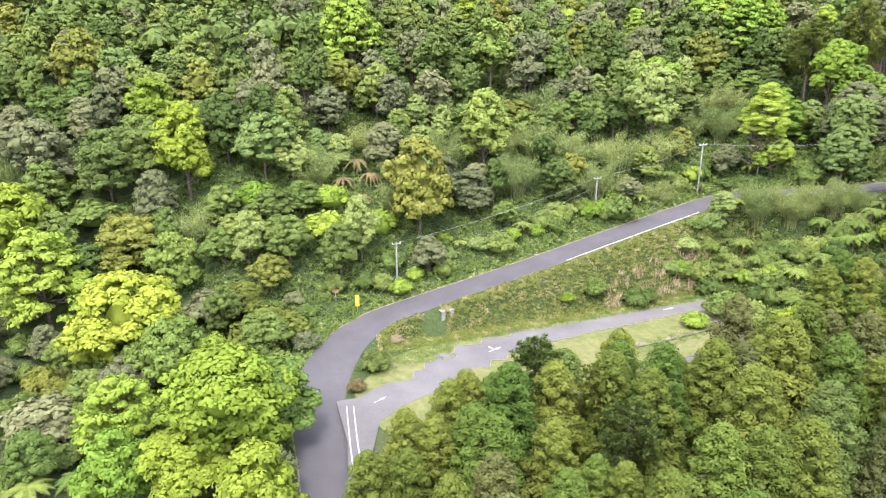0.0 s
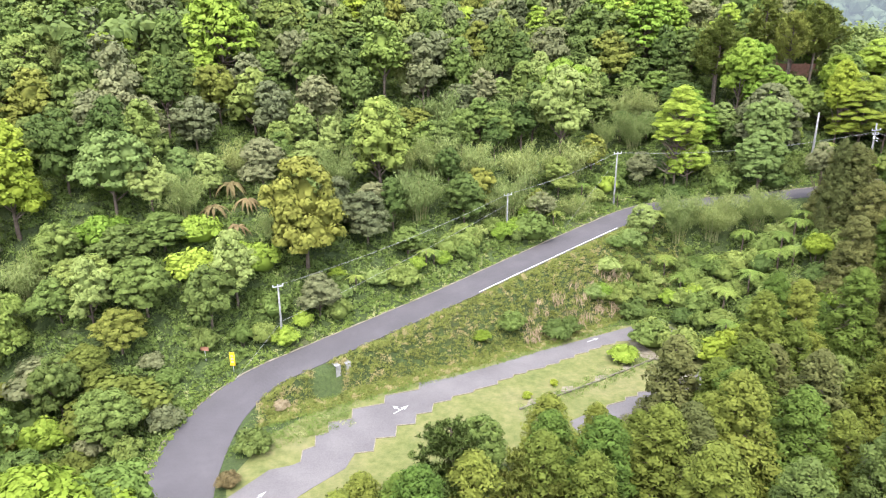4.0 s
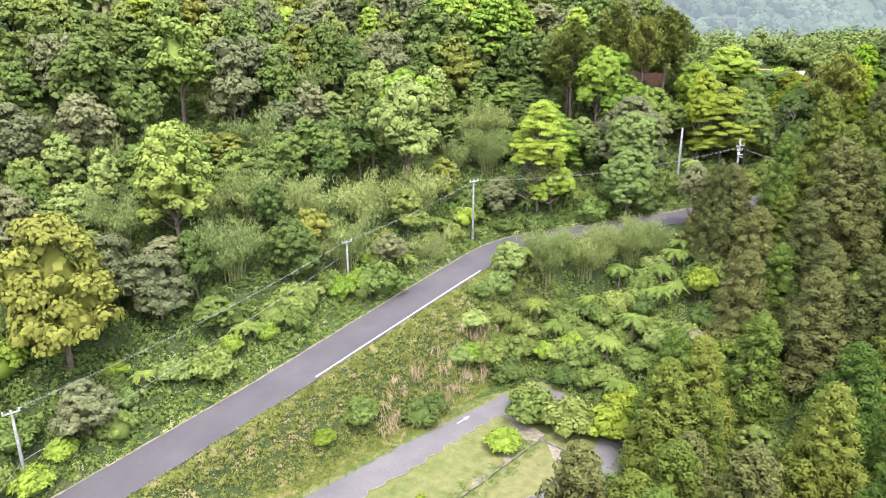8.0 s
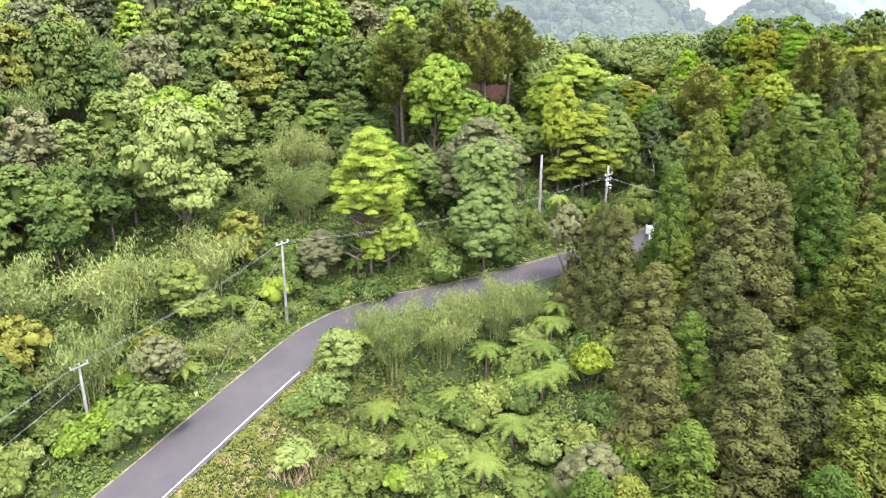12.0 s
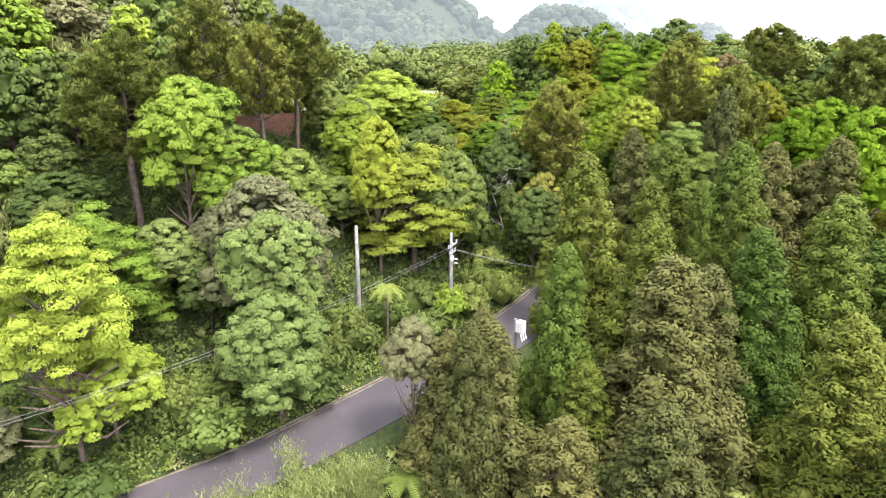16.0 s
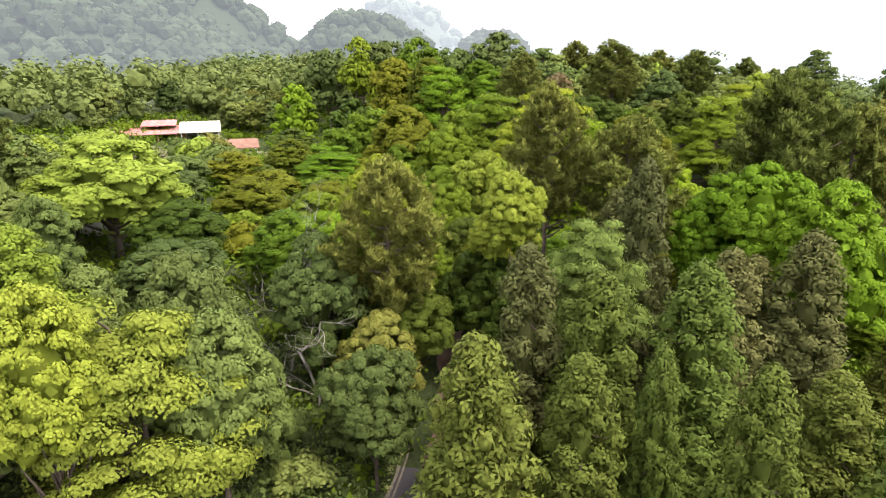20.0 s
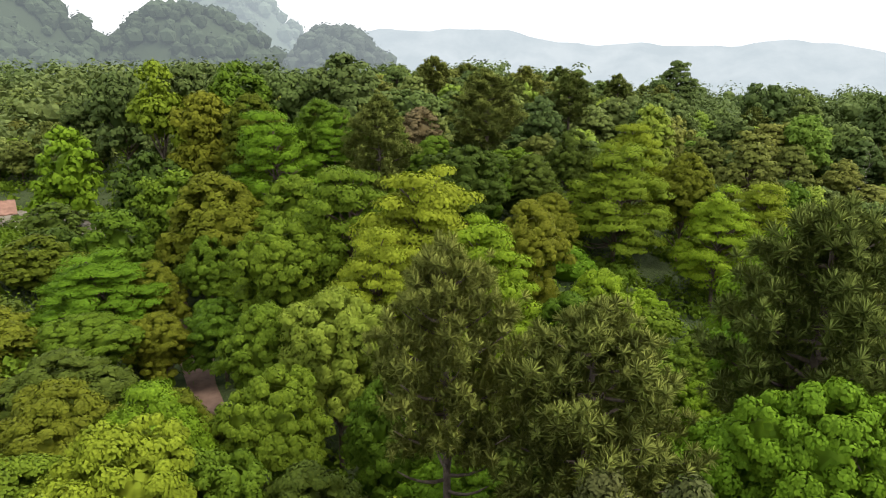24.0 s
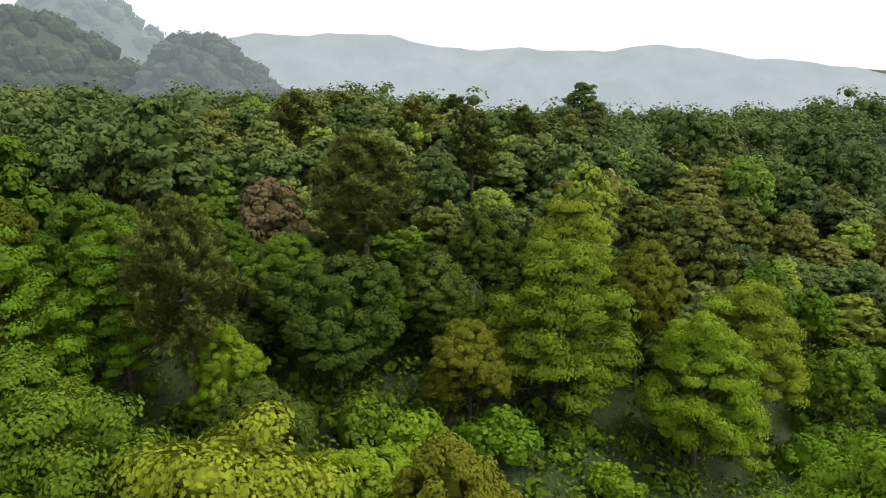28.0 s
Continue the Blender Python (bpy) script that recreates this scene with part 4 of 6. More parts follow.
def make_bamboo(seed, R=3.2, H=8.0, culms=26, leaves=230, size=0.27):
    r = np.random.default_rng(seed)
    crown, wood = Soup(), Soup()
    for k in range(culms):
        a, d = r.uniform(0, 2 * np.pi), r.uniform(0.1, 0.9)
        reach, h = R * r.uniform(0.2, 0.95), H * r.uniform(0.5, 1.0)
        b = np.array([np.cos(a) * d, np.sin(a) * d, -0.3])
        out = np.array([np.cos(a), np.sin(a), 0]) * reach
        t = np.linspace(0, 1, 6)[:, None]
        p = b + out * t**2.4 + np.array([0, 0, 1]) * h * (t - 0.16 * t**4)
        tube(wood, p, np.linspace(0.045, 0.012, 6), 4)
        q = r.uniform(0.3, 1.0, leaves)[:, None] ** 0.7
        at = b + out * q**2.4 + np.array([0, 0, 1]) * h * (q - 0.16 * q**4) + r.normal(size=(leaves, 3)) * 0.25 * (0.6 + q)
        face = unit(r.normal(size=(leaves, 3)) + (0, 0, 0.8))
        leaf_quads(crown, at, face, size, 0.26, r, 1.1)
    return {"stem_frame": wood.mesh("stem_frame", M_CULM, True), "crown": crown.foliage("crown")}, R, H


def make_fern(seed, R=2.2, H=4.0, fronds=11):
    r = np.random.default_rng(seed)
    crown, wood = Soup(), Soup()
    top = H * 0.82
    tube(wood, [(0, 0, -0.4), (0.08, 0, H * 0.4), (0, 0, top)], [0.15, 0.11, 0.13], 7)
    for k in range(fronds):
        a = 2 * np.pi * k / fronds + r.uniform(-0.15, 0.15)
        lift, ln = r.uniform(0.35, 0.9), R * r.uniform(0.85, 1.1)
        t = np.linspace(0.0, 1, 17)[:, None]
        dirn, side = np.array([np.cos(a), np.sin(a), 0]), np.array([-np.sin(a), np.cos(a), 0])
        p = np.array([0, 0, top]) + dirn * ln * t + np.array([0, 0, 1.0]) * (lift * t - (lift + 0.5) * t**2.0) * R * 0.6
        tube(crown, p[::4], [0.03, 0.022, 0.016, 0.01, 0.005], 3)
        for i in range(1, 16):
            w = R * 0.19 * np.sin(np.pi * (0.14 + 0.84 * i / 16)) ** 0.9
            tan = unit(p[i + 1] - p[i - 1])
            for sg in (-1, 1):
                tip = p[i] + side * sg * w + tan * w * 0.35 - (0, 0, 0.16 * w)
                hw = tan * ln * 0.024
                crown.add([p[i] - hw, p[i] + hw, tip + hw * 0.35, tip - hw * 0.35], [(0, 1, 2, 3)])
    return {"trunk": wood.mesh("trunk", M_BARK, True), "fronds": crown.mesh("fronds")}, R, H


def make_banana(seed, R=2.0, H=3.6, blades=15):
    r = np.random.default_rng(seed)
    crown, wood = Soup(), Soup()
    tube(wood, [(0, 0, -0.3), (0.05, 0, H * 0.55)], [0.16, 0.1], 7)
    for k in range(blades):
        a = 2 * np.pi * k / blades + r.uniform(-0.3, 0.3)
        dirn, side = np.array([np.cos(a), np.sin(a), 0]), np.array([-np.sin(a), np.cos(a), 0])
        t = np.linspace(0, 1, 7)[:, None]
        up = r.uniform(0.9, 1.6)
        p = np.array([0, 0, H * 0.5]) + dirn * R * t * r.uniform(0.7, 1.1) + np.array([0, 0, 1.0]) * (up * t - (up + 0.7) * t**2.3) * H * 0.4
        w = (0.22 * np.sin(np.pi * np.clip(0.06 + 0.92 * t, 0, 1)))
        v = np.concatenate([p - side * w - (0, 0, 0.1), p, p + side * w - (0, 0, 0.1)])
        i = np.arange(6)
        crown.add(v, np.concatenate([np.stack([i, i + 7, i + 8, i + 1], -1), np.stack([i + 7, i + 14, i + 15, i + 8], -1)]))
    return {"stem": wood.mesh("stem", M_CULM, True), "leaf_crown": crown.mesh("leaf_crown")}, R, H


def make_bare(seed, R=3.0, H=9.0, depth=4):
    r = np.random.default_rng(seed)
    wood = Soup()

    def grow(p, d, ln, rad, k):
        pts = [p]
        for _ in range(3):
            d = unit(d + r.normal(size=3) * 0.22 + (0, 0, 0.08))
            pts.append(pts[-1] + d * ln / 3)
        tube(wood, pts, np.linspace(rad, rad * 0.6, 4), 5 if k > 1 else 3)
        if k:
            for _ in range(3 if k > 1 else 4):
                grow(pts[r.integers(1, 4)], unit(d * 0.7 + r.normal(size=3) * 0.75), ln * r.uniform(0.5, 0.75), rad * 0.5, k - 1)

    grow(np.array([0, 0, -0.5]), np.array([0, 0, 1.0]), H * 0.5, 0.1, depth)
    return {"branchwork": wood.mesh("branches", M_PALEBARK, True)}, R, H


KINDS = {
    "round": [make_round(s) for s in (11, 12, 13, 14, 15)],
    "fine": [make_round(s, tufts=200, leaves=72, size=0.28, slim=0.75, tuft=0.6, lobes=13) for s in (21, 22, 23)],
    "tall": [make_round(s, 3.0, 10.0, 1.2, 12, 112, 74, 0.31, 0.72, 0.66, 0.78) for s in (31, 32, 33)],
    "tiers": [make_tiers(s) for s in (41, 42, 43)],
    "shrub": [make_shrub(s) for s in (51, 52, 53, 54)],
    "conifer": [make_conifer(s) for s in (61, 62, 63, 64, 65)],
    "pine": [make_pine(s) for s in (71, 72, 73)],
    "bamboo": [make_bamboo(s) for s in (81, 82, 83)],
    "fern": [make_fern(s) for s in (91, 92, 93)],
    "banana": [make_banana(s) for s in (95, 96)],
    "bare": [make_bare(s) for s in (97, 98)],
}
DISTANT = {
    "round": [make_round(s, tufts=96, leaves=44, size=0.46) for s in (111, 112, 113, 114)],
    "tall": [make_round(s, 3.0, 10.0, 1.4, 10, 84, 42, 0.42, 0.75, 0.75, 0.8) for s in (131, 132)],
    "tiers": [make_tiers(s, leaves=48, size=0.36) for s in (141, 142)],
    "bamboo": [make_bamboo(s, culms=22, leaves=150, size=0.34) for s in (181, 182)],
    "pine": [make_pine(s, limbs=32, needles=30, width=0.11, tip=0.5, dense=1.3) for s in (171, 172)],
}
CLOSE = {
    "round": [make_round(s, tufts=230, leaves=190, size=0.185, tuft=0.56, lobes=13) for s in (211, 212, 213)],
    "tiers": [make_tiers(s, tiers=8, leaves=300, size=0.125) for s in (241, 242, 243)],
    "fine": [make_round(s, tufts=260, leaves=170, size=0.18, slim=0.7, tuft=0.52, lobes=14) for s in (221, 222)],
    "tall": [make_round(s, 3.0, 10.0, 1.2, 12, 190, 150, 0.18, 0.7, 0.5, 0.75) for s in (231, 232)],
    "conifer": [make_conifer(s, tufts=122, leaves=170, size=0.22) for s in (261, 262, 263, 264)],
    "pine": [make_pine(s, limbs=40, needles=62, width=0.034, tip=0.32, dense=2.3) for s in (271, 272)],
    "bamboo": [make_bamboo(s, culms=30, leaves=460, size=0.21) for s in (281, 282)],
}
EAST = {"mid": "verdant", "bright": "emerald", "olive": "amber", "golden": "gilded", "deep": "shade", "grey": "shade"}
NAMES = {"round": ("broadleaf_tree", "tree"), "fine": ("broadleaf_tree", "tree"), "tall": ("tall_broadleaf_tree", "tree"), "tiers": ("spreading_tree", "tree"),
         "shrub": ("shrub", "shrub"), "conifer": ("conifer", "conifer"), "pine": ("pine_tree", "pine"), "bamboo": ("bamboo_clump", "bamboo"),
         "fern": ("tree_fern", "tree fern"), "banana": ("banana_plant", "banana plant"), "bare": ("bare_tree", "bare tree")}
TINTS = {"lime": "vivid lime-green spring foliage", "bright": "bright fresh green foliage", "yellow": "yellowish green foliage", "mid": "mid-green foliage",
         "pale": "pale green foliage", "deep": "deep dark green foliage", "grey": "greyish green foliage", "olive": "olive and brown foliage", "golden": "golden green foliage", "rust": "rust-brown withered foliage",
         "conifer": "dense olive-green needle tufts", "cedar": "dense deep green needle tufts", "browncon": "brown-tinged dense needle tufts", "pine": "dark tufted needles", "bamboo": "feathery light green leaves",
         "verdant": "lush saturated green foliage", "gilded": "gilded yellow-green foliage", "emerald": "vivid emerald-green young foliage", "amber": "amber-tinged olive green foliage", "shade": "dusky dark green foliage",
         "fern": "arching fresh green fronds", "straw": "dry brown hanging leaves", "purple": "greyish purple bare twigs"}
FORMS = {"round": "rounded broadleaf tree with {}", "fine": "large billowing broadleaf tree with {}", "tall": "tall slender tree with {}", "tiers": "spreading layered tree with {}",
         "shrub": "low bushy shrub with {}", "conifer": "conical conifer with {}", "pine": "tall pine with {}", "bamboo": "drooping bamboo clump with {}", "fern": "tree fern with {}",
         "banana": "banana plant with {}", "bare": "leafless pale grey tree with forked branches"}
PLACES = []
PICK = collections.Counter()


def place_name(x, y):
    d = to_road(x, y)[0][0]
    if x > 110:
        return "in the forest"
    if d > 9:
        return "on the hillside"
    if d > 0:
        return "on the bank"
    return "by the car park" if x < 45 and d < -8 else ("below the road" if d > -14 else "in the conifer stand")


def plant(kind, x, y, h, r, tint, turn=None, dz=0.0):
    """One plant at its place on the ground: height h, radius r."""
    PICK[kind] += 1
    away = (y > 112 and x < 46) or x > 172 or y > 132
    near = kind in CLOSE and (46 < x < 172 and 62 < y < 126 or kind == "conifer" and y < 60)
    shapes = DISTANT[kind] if away and kind in DISTANT else CLOSE[kind] if near else KINDS[kind]
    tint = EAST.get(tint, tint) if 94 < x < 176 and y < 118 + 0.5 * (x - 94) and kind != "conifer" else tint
    if tint == "conifer" and PICK[kind] % 3 == 1:
        tint = "cedar"
    parts, R, H = shapes[PICK[kind] % len(shapes)]
    name, cat = NAMES[kind]
    if kind == "shrub" and h < 2.6:
        name, cat = "bush", "bush"
    if kind == "round" and h < 8.5 or kind == "fine":
        name = "small_broadleaf_tree" if kind == "round" else "billowing_tree"
    turn = (PICK[kind] * 137.5) % 360 if turn is None else turn
    s = r / R * (1.26 if kind == "conifer" else 1.0)
    m = pose(x, y, height(x, y) + dz, 0, 0, turn) @ Matrix.Scale(s, 4)
    k = min(1.7 if kind == "conifer" else 1.32, max(0.7, h / H / s))
    lift = h / s - H * k
    up = {"wood": Matrix.Diagonal((1, 1, max(0.3, h / s / H), 1)), "leaf": Matrix.Translation((0, 0, lift)) @ Matrix.Diagonal((1, 1, k, 1))}
    t = thing(name, FORMS[kind].format(TINTS.get(tint, "")).strip() + " " + place_name(x, y), cat, f"{cat}s" if cat != "bush" else "bushes", "", m)
    for k, me in parts.items():
        wood = k in ("trunk", "stem_frame", "stem", "branchwork")
        part(k, me, t, "", None if wood else LEAF[tint], up["wood" if wood and kind != "bamboo" else "leaf"])
    PLACES.append((x, y, r))
    return t



# ---- the plants that stand out, one by one ----
plant("fine", 64.3, 105.0, 12.2, 3.2, "pale")
plant("tiers", 52.4, 108.9, 15.7, 3.7, "bright")
plant("conifer", 71.8, 87.4, 13.6, 2.0, "conifer")
plant("fine", 36.6, 118.0, 14.5, 4.6, "pale")
plant("round", 66.9, 117.8, 13.7, 3.4, "bright")
plant("pine", 76.9, 120.4, 15.0, 2.6, "pine")
plant("conifer", 64.8, 89.5, 13.3, 1.8, "browncon")
plant("shrub", 61.0, 86.4, 5.2, 1.8, "lime")
plant("fern", 71.5, 101.2, 6.5, 1.6, "fern")
plant("tiers", -17.6, 132.5, 16.9, 5.6, "bright")
plant("round", 65.6, 94.1, 10.4, 2.0, "grey")
plant("fine", -35.8, 69.3, 13.2, 6.6, "lime")
plant("round", -30.3, 65.3, 9.0, 3.8, "yellow")
plant("fine", -18.8, 50.7, 11.9, 6.0, "lime")
plant("fine", -15.9, 55.3, 8.4, 4.2, "yellow")
plant("tiers", -30.3, 54.7, 8.2, 3.9, "bright")
plant("round", -27.5, 47.1, 7.8, 3.2, "bright")
plant("fine", -20.8, 46.7, 7.3, 3.7, "lime")
plant("round", -14.5, 43.8, 7.8, 3.3, "lime")
plant("tiers", -52.0, 80.8, 13.0, 5.6, "bright")
plant("round", -59.8, 89.0, 13.0, 5.2, "lime")
plant("round", -36.2, 83.7, 8.2, 3.4, "yellow")
plant("shrub", -21.8, 75.5, 4.0, 5.0, "olive")
plant("shrub", -27.9, 73.2, 3.1, 2.5, "bright")
plant("shrub", -29.3, 79.3, 4.0, 4.2, "grey")
plant("shrub", -40.7, 59.9, 4.0, 4.9, "grey")
plant("round", -61.6, 116.5, 14.0, 5.2, "olive")
plant("round", -55.5, 118.6, 9.8, 4.1, "pale")
plant("round", -46.6, 108.7, 10.4, 4.3, "lime")
plant("tall", -38.2, 98.4, 14.0, 4.0, "lime")
plant("round", -40.8, 115.2, 10.0, 4.2, "olive")
plant("round", -49.8, 123.6, 7.3, 3.0, "pale")
plant("round", -27.4, 100.7, 10.6, 4.4, "pale")
plant("round", -23.2, 101.9, 7.5, 3.1, "pale")
plant("tiers", -19.9, 148.6, 13.0, 5.6, "lime")
plant("shrub", -23.9, 140.2, 2.6, 2.1, "lime")
plant("tiers", 5.5, 148.2, 9.9, 4.7, "lime")
plant("tall", 8.8, 128.7, 14.0, 4.0, "yellow")
plant("fine", 38.7, 125.6, 11.5, 4.6, "bright")
plant("round", -3.5, 94.6, 14.0, 5.2, "olive")
plant("tall", 6.7, 108.0, 13.7, 4.0, "yellow")
plant("round", -11.8, 120.6, 10.0, 4.2, "mid")
plant("round", -1.4, 126.7, 12.3, 5.1, "deep")
plant("round", 16.7, 132.2, 10.8, 4.5, "grey")
plant("bamboo", 20.0, 110.0, 9.0, 4.6, "bamboo")
plant("bamboo", 17.7, 121.3, 9.0, 4.5, "bamboo")
plant("bamboo", 38.0, 149.4, 9.0, 5.4, "bamboo")
plant("bamboo", 12.0, 103.4, 9.0, 4.4, "bamboo")
plant("bamboo", 28.6, 110.8, 9.0, 4.7, "bamboo")
plant("bamboo", 36.4, 111.7, 9.0, 4.7, "bamboo")
plant("bamboo", -19.3, 101.7, 8.5, 3.9, "bamboo")
plant("shrub", -27.8, 96.3, 4.0, 3.8, "bright")
plant("round", 49.6, 143.3, 12.4, 5.2, "deep")
plant("tiers", 62.1, 148.3, 13.0, 5.6, "bright")
plant("banana", -13.9, 106.2, 4.0, 2.4, "rust")
plant("banana", -11.4, 102.9, 3.6, 2.1, "rust")
plant("banana", -15.7, 102.2, 3.6, 2.1, "rust")
plant("banana", -12.4, 98.9, 3.2, 1.9, "rust")
plant("banana", -33.3, 95.9, 3.1, 1.8, "rust")
plant("banana", -21.2, 91.7, 3.0, 1.8, "rust")
plant("shrub", -17.0, 98.6, 3.8, 3.1, "bright")
plant("shrub", -12.0, 95.1, 3.5, 2.8, "bright")
plant("round", -41.6, 93.8, 7.8, 3.2, "grey")
plant("shrub", -51.6, 94.8, 4.0, 4.6, "mid")
plant("bamboo", -34.4, 89.9, 7.8, 3.5, "bamboo")
plant("round", -60.9, 99.8, 12.1, 5.0, "grey")
plant("shrub", -59.6, 101.1, 4.0, 4.4, "bright")
plant("shrub", -40.2, 103.8, 4.0, 3.5, "bright")
plant("round", -50.1, 98.2, 11.0, 4.6, "deep")
plant("fern", -31.9, 48.6, 3.2, 2.0, "fern")
plant("fern", -35.5, 47.7, 3.4, 2.2, "fern")
plant("conifer", 2.0, 51.0, 9.3, 2.3, "conifer")
plant("conifer", 5.6, 48.8, 11.5, 2.9, "conifer")
plant("conifer", 17.1, 58.2, 10.4, 2.6, "conifer")
plant("conifer", 17.7, 49.8, 10.6, 2.6, "conifer")
plant("pine", 13.7, 52.1, 10.4, 2.5, "pine")
plant("pine", 14.7, 45.2, 10.3, 2.4, "mid")
plant("shrub", 20.6, 53.2, 2.6, 2.1, "purple")
plant("conifer", 31.4, 65.3, 10.8, 2.7, "browncon")
plant("conifer", 31.0, 54.4, 13.3, 3.3, "conifer")
plant("conifer", 25.0, 47.2, 12.5, 3.1, "conifer")
plant("conifer", 35.7, 53.5, 12.0, 3.0, "conifer")
plant("conifer", 42.2, 60.0, 11.1, 2.8, "browncon")
plant("conifer", -0.6, 45.4, 8.8, 2.2, "conifer")
plant("conifer", 3.8, 43.0, 10.7, 2.7, "conifer")
plant("conifer", 3.7, 39.1, 10.2, 2.6, "browncon")
plant("conifer", 8.4, 44.0, 9.6, 2.4, "conifer")
plant("conifer", 8.6, 38.2, 9.2, 2.3, "conifer")
plant("conifer", 13.0, 39.9, 8.0, 1.8, "conifer")
plant("conifer", 15.4, 37.8, 9.1, 2.3, "conifer")
plant("conifer", 19.4, 39.7, 11.7, 2.9, "conifer")
plant("conifer", 23.0, 40.4, 11.1, 2.8, "conifer")
plant("conifer", 26.6, 41.3, 11.3, 2.8, "conifer")
plant("conifer", 11.2, 41.0, 8.0, 1.7, "conifer")
plant("conifer", -2.7, 41.8, 8.3, 2.1, "conifer")
plant("conifer", 0.6, 37.7, 9.1, 2.3, "conifer")
plant("shrub", -7.7, 68.5, 2.3, 1.8, "deep")
plant("shrub", -9.3, 63.6, 1.4, 1.1, "rust")
plant("shrub", -5.9, 75.5, 1.2, 1.0, "straw")
plant("shrub", 17.1, 84.9, 1.4, 1.2, "lime")
plant("shrub", 33.1, 80.1, 2.2, 1.8, "bright")
plant("shrub", 23.4, 75.9, 0.8, 0.5, "lime")
plant("shrub", 19.8, 73.7, 0.8, 0.6, "lime")
plant("shrub", 38.2, 83.5, 3.5, 2.8, "mid")
plant("shrub", 40.6, 80.7, 3.6, 2.9, "mid")
plant("shrub", 42.0, 79.8, 2.4, 1.9, "deep")
plant("shrub", 47.1, 80.4, 3.1, 2.5, "lime")
plant("fern", 46.2, 97.3, 3.6, 2.3, "fern")
plant("fern", 46.9, 93.8, 3.3, 2.1, "fern")
plant("fern", 53.0, 87.5, 3.9, 2.3, "fern")
plant("fern", 49.5, 87.1, 3.7, 2.3, "fern")
plant("fern", 59.3, 91.1, 3.4, 2.2, "fern")
plant("fern", 57.6, 88.8, 3.3, 2.2, "fern")
plant("fern", 63.4, 92.9, 3.1, 2.0, "fern")
plant("fern", 56.3, 89.6, 3.1, 2.0, "fern")
plant("fern", 11.8, 95.6, 2.8, 1.8, "fern")
plant("shrub", 21.1, 86.6, 2.5, 2.0, "mid")
plant("shrub", 27.3, 87.3, 2.7, 2.2, "deep")
plant("shrub", 33.8, 92.4, 2.0, 1.6, "pale")
plant("shrub", 39.6, 92.1, 3.1, 2.5, "deep")
plant("bamboo", 52.9, 97.7, 8.4, 3.8, "bamboo")
plant("bamboo", 48.9, 99.4, 8.5, 3.9, "bamboo")
plant("bamboo", 58.5, 96.1, 7.5, 3.4, "bamboo")
plant("shrub", 0.1, 93.9, 1.5, 1.2, "lime")
plant("shrub", -16.7, 92.4, 4.0, 3.4, "bright")
plant("shrub", -9.3, 94.6, 3.7, 2.9, "bright")
plant("bamboo", 0.9, 108.4, 8.3, 3.8, "bamboo")
plant("bamboo", 24.6, 104.2, 8.4, 3.8, "bamboo")
plant("bamboo", 32.6, 125.7, 7.7, 3.5, "bamboo")
plant("bamboo", 35.0, 142.9, 8.3, 3.8, "bamboo")
plant("bamboo", 14.8, 111.0, 8.7, 3.9, "bamboo")
plant("round", 7.4, 115.9, 8.6, 3.6, "yellow")
plant("round", 12.4, 61.8, 5.6, 2.4, "mid")
plant("pine", 8.4, 53.2, 11.9, 2.8, "mid")
plant("conifer", 16.6, 56.1, 10.5, 2.6, "conifer")
plant("conifer", 22.5, 56.8, 8.0, 1.7, "conifer")
plant("conifer", 34.0, 62.5, 9.9, 2.5, "conifer")
plant("conifer", 26.6, 53.4, 11.1, 2.8, "browncon")
plant("conifer", 41.6, 65.5, 9.0, 2.3, "browncon")
plant("conifer", 39.1, 53.1, 9.8, 2.4, "conifer")
plant("tiers", 56.6, 151.2, 11.8, 5.6, "bright")
plant("round", 28.6, 143.0, 11.1, 4.6, "grey")
plant("round", 18.7, 146.4, 9.9, 4.1, "deep")
plant("round", -33.9, 126.0, 10.6, 4.4, "grey")
plant("shrub", -30.8, 123.7, 4.0, 4.9, "bright")
plant("shrub", 67.2, 93.2, 2.8, 2.2, "lime")
plant("shrub", 44.1, 78.0, 3.5, 2.8, "lime")
plant("shrub", 27.5, 101.3, 3.7, 3.0, "mid")
plant("shrub", 29.5, 88.5, 2.2, 1.7, "deep")
plant("shrub", 38.9, 85.3, 2.9, 2.3, "mid")
plant("conifer", 67.1, 89.9, 11.4, 2.9, "browncon")
plant("conifer", 73.4, 81.4, 14.3, 3.4, "browncon")
plant("conifer", 67.7, 79.5, 11.6, 2.9, "browncon")
plant("conifer", 60.9, 80.1, 10.4, 2.6, "browncon")
plant("conifer", 49.5, 73.3, 12.0, 3.0, "conifer")
plant("conifer", 62.5, 73.0, 11.6, 2.9, "browncon")
plant("conifer", 58.8, 65.5, 11.2, 2.8, "conifer")
plant("conifer", 46.6, 69.7, 9.5, 2.4, "conifer")
plant("round", 51.2, 67.9, 5.8, 2.4, "mid")
plant("tiers", 58.2, 115.6, 9.2, 4.4, "bright")
plant("round", 54.7, 109.3, 7.6, 3.2, "bright")
plant("round", 70.8, 123.3, 10.3, 4.3, "bright")
plant("round", 66.9, 108.8, 11.5, 4.8, "grey")
plant("round", 74.0, 113.4, 7.7, 3.2, "yellow")
plant("round", 70.7, 116.9, 8.8, 3.7, "bright")
plant("tall", 80.9, 113.1, 10.7, 3.1, "lime")
plant("round", 62.7, 103.2, 9.0, 3.8, "pale")
plant("round", 55.5, 143.2, 10.9, 4.5, "deep")
plant("tiers", 66.1, 145.9, 11.1, 5.3, "bright")
plant("pine", 76.1, 127.0, 15.1, 3.6, "pine")
plant("pine", 65.0, 121.8, 16.7, 4.0, "pine")
